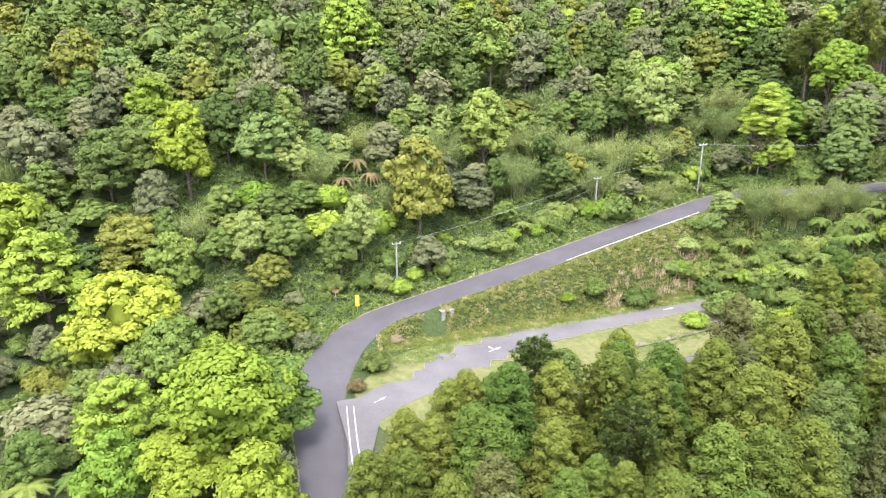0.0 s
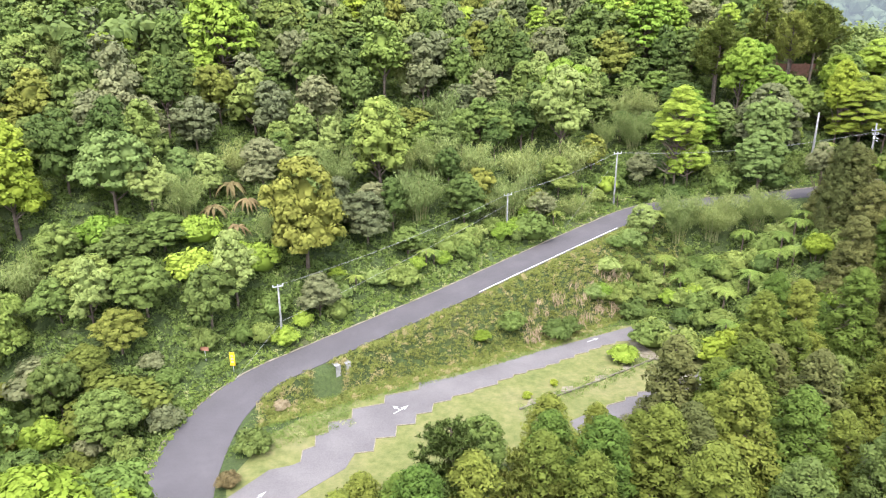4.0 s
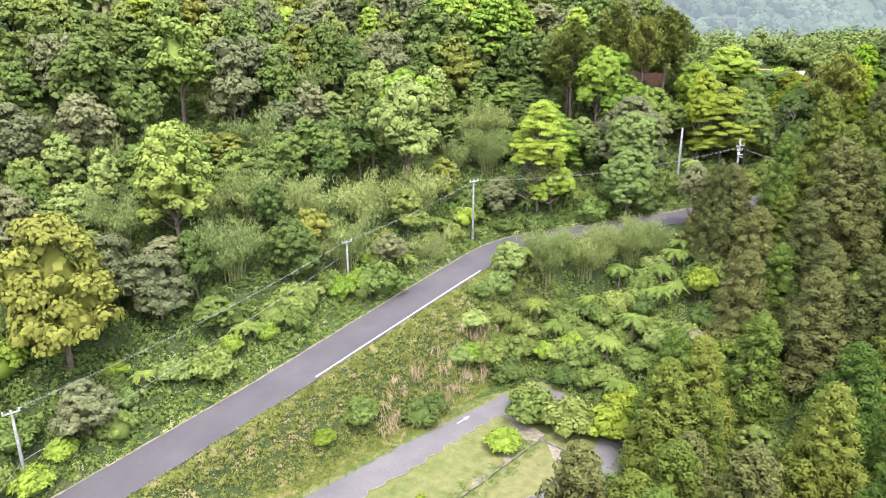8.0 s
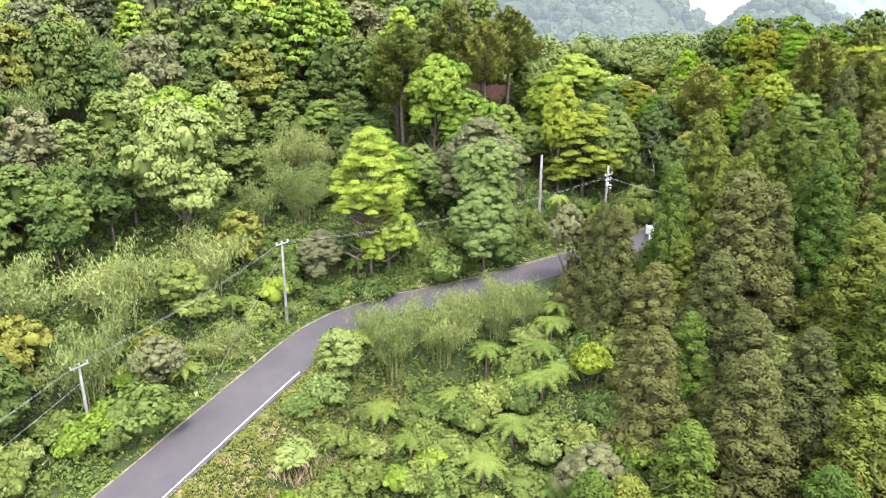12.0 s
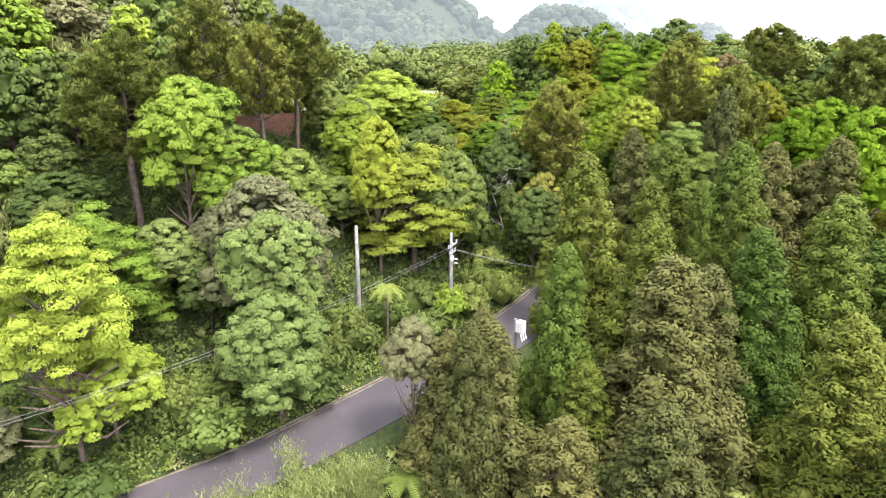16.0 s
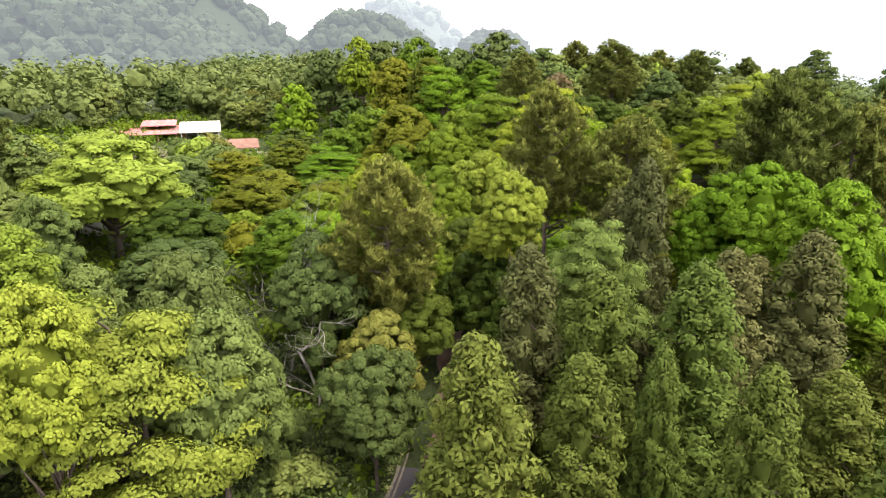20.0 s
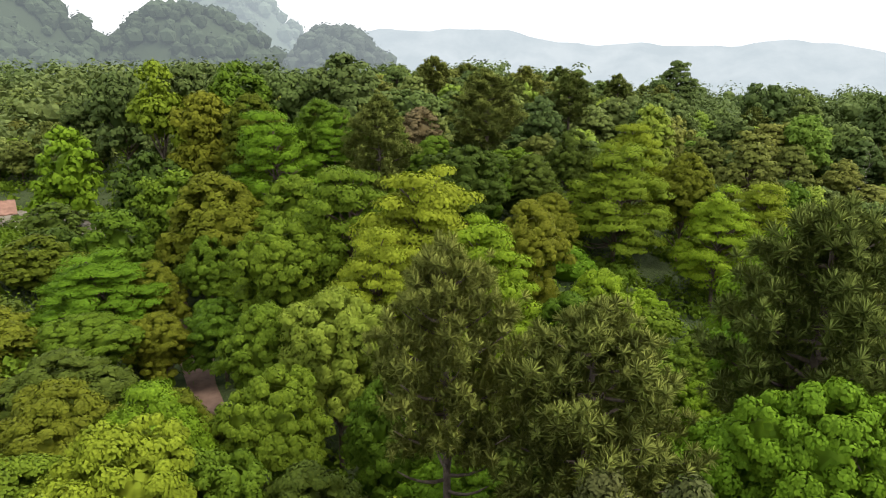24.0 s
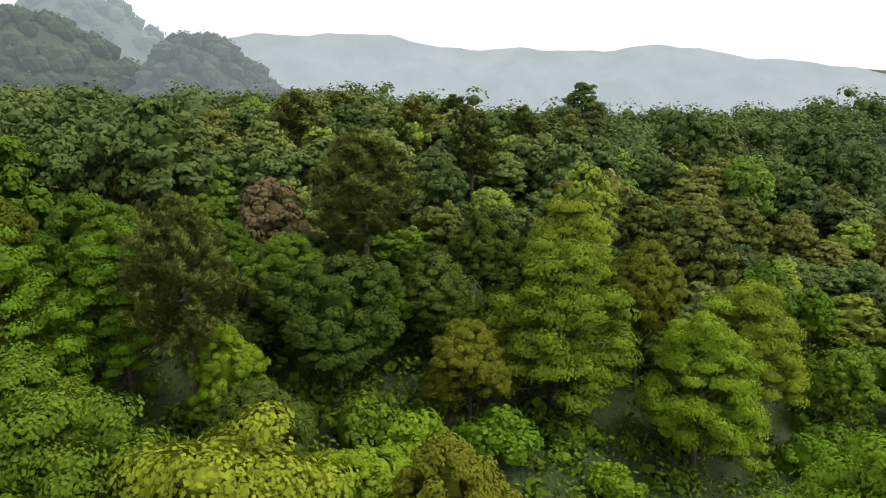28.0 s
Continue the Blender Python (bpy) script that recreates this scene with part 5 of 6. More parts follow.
plant("pine", 82.9, 122.8, 15.1, 3.6, "pine")
plant("bamboo", 28.3, 124.6, 6.7, 3.0, "bamboo")
plant("bamboo", 35.6, 146.4, 7.6, 3.4, "bamboo")
plant("bamboo", 54.2, 126.5, 8.0, 3.7, "bamboo")
plant("bamboo", 21.3, 113.4, 5.7, 2.6, "bamboo")
plant("fern", 49.6, 114.9, 2.7, 1.7, "fern")
plant("fern", 51.5, 110.2, 2.8, 1.8, "fern")
plant("fern", 37.7, 109.5, 2.7, 1.7, "fern")
plant("round", 33.8, 109.3, 6.0, 2.5, "mid")
plant("shrub", 25.1, 101.7, 2.5, 2.0, "bright")
plant("shrub", 17.6, 99.4, 3.2, 2.6, "mid")
plant("fern", 12.8, 95.8, 2.4, 1.6, "fern")
plant("conifer", 66.3, 91.7, 10.2, 2.5, "browncon")
plant("shrub", 34.9, 92.9, 2.0, 1.6, "bright")
plant("fern", 44.1, 97.6, 2.4, 1.3, "deep")
plant("fern", 52.6, 82.2, 2.6, 1.7, "fern")
plant("round", 54.1, 79.5, 6.7, 2.8, "grey")
plant("conifer", 52.9, 75.1, 8.0, 1.9, "conifer")
plant("round", 72.6, 118.5, 8.2, 3.4, "yellow")
plant("pine", 66.9, 125.9, 14.1, 3.4, "pine")
plant("tiers", 61.0, 142.6, 12.7, 5.6, "bright")
plant("round", 53.9, 147.0, 10.0, 4.1, "deep")
plant("round", 71.2, 109.7, 5.1, 2.1, "yellow")
plant("bamboo", 55.5, 97.2, 4.3, 2.0, "bamboo")
plant("bamboo", 61.4, 95.2, 4.6, 2.1, "bamboo")
plant("fern", 49.6, 113.8, 2.6, 1.7, "fern")
plant("shrub", 45.0, 114.0, 3.1, 2.5, "mid")
plant("fern", 43.1, 108.3, 2.4, 1.0, "deep")
plant("fern", 62.9, 91.5, 2.8, 1.8, "fern")
plant("fern", 59.3, 88.2, 3.3, 2.1, "fern")
plant("conifer", 70.5, 85.1, 8.0, 1.9, "conifer")
plant("conifer", 65.5, 83.9, 10.3, 2.6, "browncon")
plant("conifer", 64.8, 79.7, 8.9, 2.2, "conifer")
plant("conifer", 66.0, 75.3, 10.4, 2.6, "browncon")
plant("conifer", 67.5, 71.4, 10.0, 2.5, "browncon")
plant("round", 67.2, 83.2, 4.6, 1.9, "grey")
plant("shrub", 51.9, 107.3, 2.7, 2.1, "deep")
plant("shrub", 58.8, 105.1, 3.4, 2.7, "mid")
plant("shrub", 65.3, 102.9, 3.0, 2.4, "deep")
plant("round", 70.5, 119.6, 8.2, 3.4, "yellow")
plant("round", 66.8, 114.6, 5.3, 2.2, "grey")
plant("conifer", 71.5, 92.9, 8.0, 1.6, "browncon")
plant("pine", 80.3, 124.9, 11.9, 2.8, "pine")
plant("pine", 88.3, 126.3, 12.2, 2.9, "pine")
plant("shrub", 70.1, 105.4, 2.7, 2.2, "mid")
plant("round", 63.7, 111.7, 4.9, 2.0, "deep")
plant("fine", 82.5, 115.5, 5.0, 2.4, "lime")

def crown(kind, x, y, top, r, tint):
    """A tree whose crown reaches up to the height top."""
    plant(kind, x, y, top - height(x, y), r, tint)


# undergrowth round the feet of the poles
for x, y, h, r, tint in ((73.6, 103.2, 3.0, 1.9, "mid"), (70.2, 103.6, 3.2, 2.0, "deep"), (76.2, 102.6, 3.2, 1.9, "deep"), (80.4, 99.8, 2.7, 1.6, "mid"), (74.6, 100.4, 2.7, 1.5, "pale"), (83.6, 98.8, 2.8, 1.7, "mid")):
    plant("shrub", x, y, h, r, tint)
# a leafy bush at the road's corner
plant("round", 43.4, 99.7, 4.6, 2.3, "pale")
plant("shrub", 41.6, 98.4, 2.8, 1.9, "pale")
# the wood along the track, and the forest beyond it
for x, y, top, r, tint in ((97.4, 92.6, 31.5, 2.8, "deep"), (95.2, 98.9, 31.5, 2.6, "deep"), (100.4, 96.4, 32.0, 2.8, "deep"), (104.6, 97.0, 32.0, 2.8, "olive"), (103.4, 101.6, 32.0, 2.4, "mid"),
                           (107.6, 105.0, 32.6, 3.0, "mid"), (108.8, 100.0, 31.6, 2.8, "deep"), (113.6, 108.6, 32.0, 2.6, "olive"), (88.6, 98.6, 29.6, 2.6, "deep"), (91.6, 99.4, 30.4, 2.6, "olive"),
                           (87.6, 92.6, 29.8, 2.4, "olive"), (128.4, 113.0, 31.0, 2.6, "mid"), (134.4, 121.6, 31.6, 2.8, "olive"), (137.6, 118.0, 33.0, 2.8, "mid"), (126.6, 116.6, 30.6, 2.2, "olive")):
    crown("round", x, y, top, r, tint)
crown("tiers", 80.4, 105.8, 33.4, 4.9, "golden")
crown("tall", 76.8, 106.6, 36.2, 2.4, "lime")
crown("round", 83.0, 103.7, 33.0, 3.4, "mid")
crown("round", 86.0, 107.6, 34.6, 3.4, "deep")
crown("round", 81.4, 108.6, 32.6, 3.2, "deep")
crown("round", 93.0, 104.2, 34.0, 3.0, "deep")
crown("bare", 92.6, 106.2, 37.4, 4.2, "grey")
crown("bare", 90.4, 103.0, 34.0, 3.2, "grey")
crown("pine", 94.6, 100.2, 38.8, 3.2, "pine")
crown("round", 96.0, 122.2, 39.0, 5.3, "bright")
crown("round", 91.2, 113.6, 33.4, 3.2, "deep")
crown("round", 98.6, 109.6, 33.8, 3.4, "mid")
crown("fine", 102.4, 104.4, 37.2, 2.9, "golden")
crown("round", 99.6, 103.0, 33.0, 2.8, "deep")
crown("round", 97.6, 106.2, 34.2, 3.2, "bright")
crown("round", 104.6, 110.6, 33.8, 3.6, "mid")
crown("fine", 99.8, 94.2, 37.2, 2.4, "lime")
crown("conifer", 82.0, 91.0, 34.6, 2.8, "conifer")
crown("conifer", 91.0, 87.6, 34.6, 2.6, "conifer")
crown("conifer", 93.2, 83.0, 34.9, 2.8, "conifer")
crown("conifer", 91.6, 91.2, 35.4, 2.5, "browncon")
crown("conifer", 85.5, 80.7, 33.4, 2.1, "conifer")
crown("conifer", 88.8, 84.5, 32.2, 1.4, "conifer")
crown("conifer", 86.4, 87.6, 32.4, 2.3, "conifer")
crown("conifer", 78.4, 84.6, 31.4, 2.6, "conifer")
crown("conifer", 80.6, 78.4, 31.2, 2.5, "conifer")
crown("conifer", 76.2, 80.2, 29.6, 2.4, "browncon")
crown("conifer", 101.0, 77.0, 34.9, 2.8, "browncon")
crown("conifer", 97.6, 81.4, 34.4, 2.6, "browncon")
crown("conifer", 100.6, 86.4, 38.6, 2.3, "browncon")
crown("conifer", 104.4, 88.0, 36.0, 2.4, "browncon")
crown("tiers", 96.4, 88.6, 35.0, 3.1, "yellow")
crown("round", 105.0, 75.4, 36.6, 3.8, "bright")
crown("round", 108.6, 79.2, 37.0, 3.2, "bright")
crown("round", 109.4, 82.6, 34.6, 2.9, "bright")
crown("pine", 109.5, 94.0, 42.4, 3.2, "pine")
crown("pine", 109.0, 88.0, 40.2, 4.3, "pine")
crown("pine", 114.8, 77.4, 43.2, 4.9, "pine")
crown("pine", 118.7, 72.2, 40.6, 4.2, "pine")
crown("fine", 121.0, 101.9, 35.0, 3.5, "lime")
crown("round", 116.4, 97.7, 32.0, 2.8, "mid")
crown("round", 114.0, 103.3, 33.2, 2.8, "mid")
crown("round", 122.5, 107.1, 33.2, 3.0, "mid")
crown("round", 116.7, 117.1, 32.2, 3.4, "grey")
crown("round", 110.9, 112.7, 33.4, 3.2, "olive")
crown("tiers", 110.4, 108.0, 33.6, 3.0, "bright")
crown("round", 134.0, 131.5, 33.6, 3.6, "olive")
crown("round", 139.4, 127.6, 34.4, 3.8, "mid")
crown("tiers", 130.7, 123.9, 33.2, 4.8, "bright")
crown("round", 123.6, 119.8, 31.6, 3.0, "mid")
crown("round", 121.8, 126.7, 32.0, 3.2, "olive")
crown("round", 112.8, 122.7, 33.0, 3.4, "olive")
crown("tiers", 132.4, 98.2, 39.4, 6.2, "golden")
crown("tiers", 135.5, 104.7, 39.0, 5.2, "mid")
crown("round", 132.0, 109.0, 36.2, 4.0, "mid")
crown("tiers", 125.7, 100.3, 37.0, 3.8, "golden")
crown("tiers", 129.2, 93.9, 36.8, 4.8, "bright")
crown("round", 136.0, 90.4, 37.2, 3.3, "olive")
crown("round", 133.0, 84.9, 32.8, 3.4, "bright")
crown("round", 128.3, 87.6, 32.6, 3.0, "mid")
crown("round", 143.0, 119.7, 37.2, 5.8, "olive")
crown("tiers", 151.3, 116.6, 41.8, 5.4, "bright")
crown("tiers", 154.7, 111.0, 40.6, 3.8, "bright")
crown("round", 145.3, 112.7, 36.8, 4.4, "mid")
crown("round", 157.0, 113.5, 43.0, 3.4, "mid")
crown("pine", 152.0, 105.5, 44.4, 3.5, "pine")
crown("round", 152.6, 103.8, 35.2, 2.6, "bright")
crown("round", 147.4, 100.7, 34.0, 3.2, "deep")
crown("round", 157.8, 97.1, 38.0, 4.6, "deep")
crown("round", 162.9, 101.3, 38.4, 3.8, "mid")
crown("pine", 168.8, 95.6, 46.2, 4.7, "pine")
crown("round", 173.5, 104.5, 40.6, 3.6, "rust")
crown("round", 156.9, 87.4, 33.2, 3.0, "olive")
crown("round", 164.1, 89.6, 36.2, 3.8, "deep")
crown("round", 170.6, 84.6, 38.4, 3.4, "deep")
crown("tiers", 160.6, 80.0, 37.4, 6.0, "golden")
crown("tiers", 169.4, 77.3, 39.0, 4.8, "golden")
crown("round", 177.8, 73.9, 40.6, 4.2, "lime")
crown("round", 165.9, 71.5, 36.4, 3.8, "olive")
crown("tiers", 157.0, 69.5, 33.2, 4.8, "bright")
crown("tiers", 162.7, 63.3, 33.0, 4.6, "golden")
crown("tiers", 138.5, 68.7, 34.8, 6.0, "bright")
crown("round", 132.6, 63.4, 33.0, 4.2, "bright")
crown("round", 127.6, 74.2, 32.2, 3.6, "bright")
crown("round", 179.4, 50.9, 30.0, 2.7, "bright")
crown("round", 173.9, 56.4, 31.4, 3.8, "mid")
crown("tiers", 185.4, 57.9, 34.4, 4.8, "olive")
crown("tiers", 199.4, 53.2, 34.6, 5.6, "olive")
crown("tiers", 207.1, 48.1, 34.8, 5.2, "olive")
crown("round", 205.7, 42.7, 37.0, 4.4, "bright")
crown("tiers", 193.2, 36.3, 27.4, 4.4, "olive")
crown("round", 186.4, 41.4, 27.0, 3.6, "mid")
crown("round", 176.8, 43.8, 26.6, 3.6, "golden")
crown("bare", 204.1, 34.4, 33.4, 2.2, "grey")
crown("bare", 225.4, 57.6, 40.0, 2.6, "grey")
crown("round", 179.5, 115.9, 47.0, 5.8, "deep")
crown("round", 171.9, 128.8, 46.0, 5.4, "mid")
crown("round", 177.7, 123.8, 45.0, 4.4, "mid")
crown("round", 163.6, 129.9, 43.0, 4.2, "olive")
crown("round", 159.9, 122.2, 43.2, 4.0, "olive")
crown("tall", 168.8, 138.6, 46.4, 3.6, "golden")
crown("round", 176.1, 136.0, 46.0, 4.6, "deep")
crown("round", 181.0, 151.5, 45.0, 5.2, "deep")
crown("round", 162.2, 147.9, 38.6, 4.6, "bright")
crown("round", 154.7, 132.4, 37.0, 4.6, "deep")
crown("round", 149.4, 127.0, 36.2, 4.4, "mid")
crown("round", 186.4, 108.1, 42.4, 4.6, "mid")
crown("round", 182.4, 97.7, 41.0, 4.6, "mid")
crown("round", 188.1, 88.6, 40.8, 4.4, "deep")
crown("pine", 198.1, 83.4, 44.6, 3.7, "pine")
crown("round", 193.7, 95.0, 42.6, 4.4, "mid")
crown("round", 189.3, 70.2, 38.4, 4.4, "olive")
crown("round", 201.8, 69.9, 39.0, 4.6, "mid")
crown("round", 213.2, 62.2, 38.6, 4.6, "deep")
crown("pine", 262.7, 87.0, 41.6, 4.4, "pine")
crown("tiers", 258.9, 53.2, 43.6, 5.0, "deep")
crown("round", 244.9, 59.8, 40.4, 5.0, "deep")
crown("round", 235.0, 40.3, 40.6, 5.4, "deep")
crown("round", 242.7, 30.1, 38.6, 4.6, "mid")
crown("round", 221.9, 22.5, 38.6, 5.4, "deep")
crown("round", 214.3, 33.1, 34.6, 4.6, "mid")
crown("round", 226.8, 11.5, 36.0, 5.2, "deep")
for x, y, h, r in ((4.5, 50.5, 9.5, 2.5), (9.6, 51.0, 11.0, 2.8), (14.8, 52.0, 11.5, 2.8), (19.5, 52.5, 11.5, 2.9), (24.2, 53.0, 11.5, 2.9), (29.0, 55.0, 11.0, 2.8),
                   (33.6, 59.5, 10.5, 2.6), (37.5, 62.5, 11.0, 2.6), (43.8, 71.0, 12.0, 2.6), (47.5, 74.6, 12.5, 2.6)):
    plant("conifer", x, y, h, r, "conifer")
for x, y, h, r, kind, tint in ((106, 126, 5.0, 2.8, "round", "deep"), (113, 131, 4.6, 2.8, "fine", "mid"), (120, 130, 4.4, 2.8, "round", "olive"),
                               (118, 139, 3.6, 2.4, "round", "grey"), (126, 136, 3.6, 2.4, "round", "mid")):
    plant(kind, x, y, h, r, tint)
for x, y, h, r in ((-3.0, 46.0, 9.0, 2.4), (0.5, 50.0, 9.0, 2.4), (2.4, 45.2, 10.0, 2.6), (-5.6, 41.5, 9.0, 2.4)):
    plant("conifer", x, y, h, r, "conifer")


# ---- the rest of the wood, filled in between ----
def free(x, y, r, room=0.8):
    if PLACES:
        p = np.array(PLACES)
        if (np.hypot(p[:, 0] - x, p[:, 1] - y) < room * (p[:, 2] + r)).any():
            return False
    return True


def hidden(x, y):
    """Stretches of the plan behind the first rows of trees, or behind the flight line."""
    return (x < -84 or (x < -72 and y < 84) or (x < -54 and y < 60) or (x < -30 and y < 42) or (y > 160 and x < 118) or (y > 146 and x < -50) or (x < 45 and y < 30)
            or (30 < x < 90 and y < 42) or (46 < x < 90 and y < 55) or (86 < x < 150 and y < 60) or (x > 150 and y < 10) or (x > 205 and y > 120))


def fill(x0, x1, y0, y1, step, choose, room=0.75, keep=1.0):
    for gx_ in np.arange(x0, x1, step):
        for gy_ in np.arange(y0, y1, step):
            x, y = gx_ + rng.uniform(-0.5, 0.5) * step, gy_ + rng.uniform(-0.5, 0.5) * step
            if rng.uniform() > keep:
                continue
            d = to_road(x, y)[0][0]
            u, v = lot_uv(x, y)
            if hidden(x, y):
                continue
            pick = choose(x, y, d, u, v)
            if not pick:
                continue
            kind, h, r, tint = pick
            if math.hypot(x + 11.0, y - 80.4) < 3.2 or math.hypot(x + 14.6, y - 79.8) < 3.2:
                continue
            if abs(d) < (2.9 + 0.55 * r if x < 97 else 1.2 + 0.35 * r) or (-22 < u < 40 and -15 < v < 6.5 and y > 60) or not free(x, y, r, room):
                continue
            plant(kind, x, y, h, r, tint)


def any_of(*weighted):
    total = sum(w for w, _ in weighted)
    k = rng.uniform(0, total)
    for w, v in weighted:
        k -= w
        if k <= 0:
            return v
    return weighted[-1][1]


def u2(a, b):
    return rng.uniform(a, b)


def south_wood(x, y, d, u, v):
    if d > -4 or y > 100:
        return None
    if x < -13 or x < 3 and y > 53 or x < -1 and y > 44:
        return None
    if x < 47 and v > -15.5 and u > -16 or y > 88 and x < 66:
        return None
    if x < 34 and y > 54:
        return "conifer", u2(5, 6.5), u2(1.6, 2.0), "conifer"
    tint = any_of((4, "conifer"), (0.7, "deep"), (0.5, "grey"), (0.9 if x < 45 else 1.8, "browncon"))
    return "conifer", u2(8.5, 13.5) if x < 70 else u2(10.5, 15), u2(2.4, 3.5), tint


def hill(x, y, d, u, v):
    if d < 3 or x > 108:
        return None
    if d < 9:
        return any_of((3, ("shrub", u2(2.0, 3.8), u2(1.5, 2.5), any_of((2, "mid"), (1, "bright"), (1, "deep"), (1, "pale"), (0.5, "olive")))), (1, ("round", u2(3.8, 5.5), u2(1.8, 2.6), any_of((1, "mid"), (1, "pale"), (1, "grey")))), (0.6, ("bamboo", u2(4, 6), u2(2, 3), "bamboo")))
    if d < 32:
        return any_of((1.5, ("bamboo", u2(5, 9), u2(2.4, 3.8), "bamboo")), (3.6, ("round", u2(4.5, 8), u2(2.0, 3.4), any_of((2.2, "mid"), (0.8, "olive"), (2.0, "pale"), (1.0, "deep"), (0.8, "grey"), (0.5, "yellow")))),
                      (0.8, ("tall", u2(7, 10), u2(1.8, 2.6), any_of((1, "mid"), (1, "pale"), (1, "deep")))))
    return any_of((3, ("round", u2(7, 11), u2(3, 4.6), any_of((2, "deep"), (2, "mid"), (1, "olive"), (1, "grey"), (0.3, "bright")))), (2, ("tall", u2(9, 13), u2(2.2, 3.2), any_of((1, "deep"), (1, "mid"), (0.8, "grey")))),
                  (0.8, ("tiers", u2(8, 11), u2(3, 4.5), any_of((1, "mid"), (0.5, "bright")))), (0.6, ("bamboo", u2(7, 10), u2(2.6, 3.6), "bamboo")))


def slope_below(x, y, d, u, v):
    if not (-22 < d < -3.2 and x > 36):
        return None
    return any_of((3, ("shrub", min(u2(1.6, 3.6), 0.7 + 0.35 * (-d - 2)), u2(1.3, 2.5), any_of((2.4, "mid"), (0.6, "bright"), (1.2, "deep"), (0.8, "pale")))), (0.35, ("fern", u2(2.5, 4), u2(1.8, 2.4), "fern")))


def east(x, y, d, u, v):
    if x < 92 or abs(d) < 2 or (130 < x < 178 and 138 < y < 182) or (78 < x < 104 and y > 118):
        return None
    if 138 < x < 158 and 54 < y < 92 or x < 160 and y < 66:
        return "shrub", u2(2.0, 3.6), u2(1.8, 3.0), any_of((2, "mid"), (1.4, "bright"), (0.6, "olive"))
    if x < 112 and y < 100:
        return any_of((3, ("conifer", u2(9, 12.5), u2(2.2, 2.9), any_of((1.4, "conifer"), (1, "browncon")))), (1, ("round", u2(6, 9), u2(2.2, 3.2), any_of((1, "deep"), (1, "olive")))))
    if x < 142 and y > 106:
        return "shrub", u2(2.6, 4.4), u2(2.0, 3.0), any_of((2, "mid"), (1.4, "olive"), (0.8, "grey"), (0.6, "bright"))
    if x < 190:
        return any_of((3, ("round", u2(5, 8), u2(2.4, 3.6), any_of((1.2, "deep"), (2, "mid"), (1, "olive"), (0.8, "bright")))), (1.2, ("shrub", u2(3, 4.5), u2(2.4, 3.4), any_of((1, "mid"), (1, "deep")))))
    return any_of((3.5, ("round", u2(8, 11), u2(3.4, 4.8), any_of((1.4, "deep"), (2.4, "mid"), (1.2, "olive"), (1, "bright")))), (1.2, ("tiers", u2(8, 11), u2(3.6, 5), any_of((2, "mid"), (1, "olive")))),
                  (0.5, ("pine", u2(11, 14), u2(2.8, 3.8), "pine")))


def west_low(x, y, d, u, v):
    if x > -10 or d < 4:
        return None
    return any_of((3, ("shrub", u2(1.4, 3), u2(1.4, 2.4), any_of((2, "mid"), (1, "deep"), (1, "grey"), (1, "olive")))), (1, ("round", u2(4, 6.5), u2(2, 3), any_of((1, "mid"), (1, "olive"), (1, "grey")))))


fill(-14, 100, 26, 92, 4.3, south_wood, 0.88)
fill(-60, -10, 40, 84, 3.2, west_low, 0.5)
fill(-85, 100, 70, 178, 3.7, hill, 0.55)
fill(96, 240, 8, 190, 5.2, east, 0.6)
fill(36, 98, 70, 104, 1.9, slope_below, 0.4)


def verge(x, y, d, u, v):
    if not 3.7 < d < 8:
        return None
    return any_of((3, ("shrub", u2(1.5, 3.0), u2(1.1, 1.9), any_of((2, "mid"), (1.2, "bright"), (1, "deep"), (0.6, "pale")))), (0.25, ("fern", u2(1.8, 3), u2(1.3, 1.8), "fern")))


fill(-14, 92, 60, 114, 2.3, verge, 0.45)


# ---- undergrowth and ground cover ----
def carpet(name, label, category, tint, spots, rad, leaves, size, slim=0.55, squash=0.6, droop=0.0, core="leafy", lift=0.2, tilt=0.32):
    s = Soup()
    z = height(spots[:, 0], spots[:, 1])
    for (x, y), h in zip(spots, z):
        q = rad * rng.uniform(0.6, 1.4)
        clump(s, np.array([x, y, h + lift * q]), q, leaves, size, slim, rng, squash, core, droop, -0.1, tilt)
    ob = new(name, s.mesh(name, LEAF[tint]))
    return tagged(ob, label, category, kind="stuff")


def scatter(x0, x1, y0, y1, count, test):
    p = np.stack([rng.uniform(x0, x1, count), rng.uniform(y0, y1, count)], -1)
    d = to_road(p[:, 0], p[:, 1])[0]
    u, v = lot_uv(p[:, 0], p[:, 1])
    return p[test(p[:, 0], p[:, 1], d, u, v)]


in_lot = lambda u, v: (u > -22) & (u < 39.5) & (v > -12) & (v < 4.6)
carpet("hillside_undergrowth", "dense green undergrowth covering the hillside above the road", "undergrowth", "scrub",
       scatter(-48, 96, 60, 140, 17500, lambda x, y, d, u, v: (d > 3.6) & (d < 46)), 1.0, 32, 0.26)
carpet("slope_undergrowth", "lush green undergrowth on the slope below the road", "undergrowth", "scrub",
       scatter(38, 104, 62, 104, 6500, lambda x, y, d, u, v: (d < -3.6) & ~in_lot(u, v)), 0.95, 32, 0.24)
carpet("forest_undergrowth", "dark green understorey between the forest trees", "undergrowth", "verdant",
       scatter(88, 240, 6, 190, 5800, lambda x, y, d, u, v: np.abs(d) > 2.6), 1.9, 36, 0.42)
carpet("verge_creepers", "creepers and weeds along the road edge", "weeds", "grass",
       scatter(-20, 92, 50, 112, 42000, lambda x, y, d, u, v: (d > 2.75) & (d < 5.2)), 0.36, 16, 0.2)
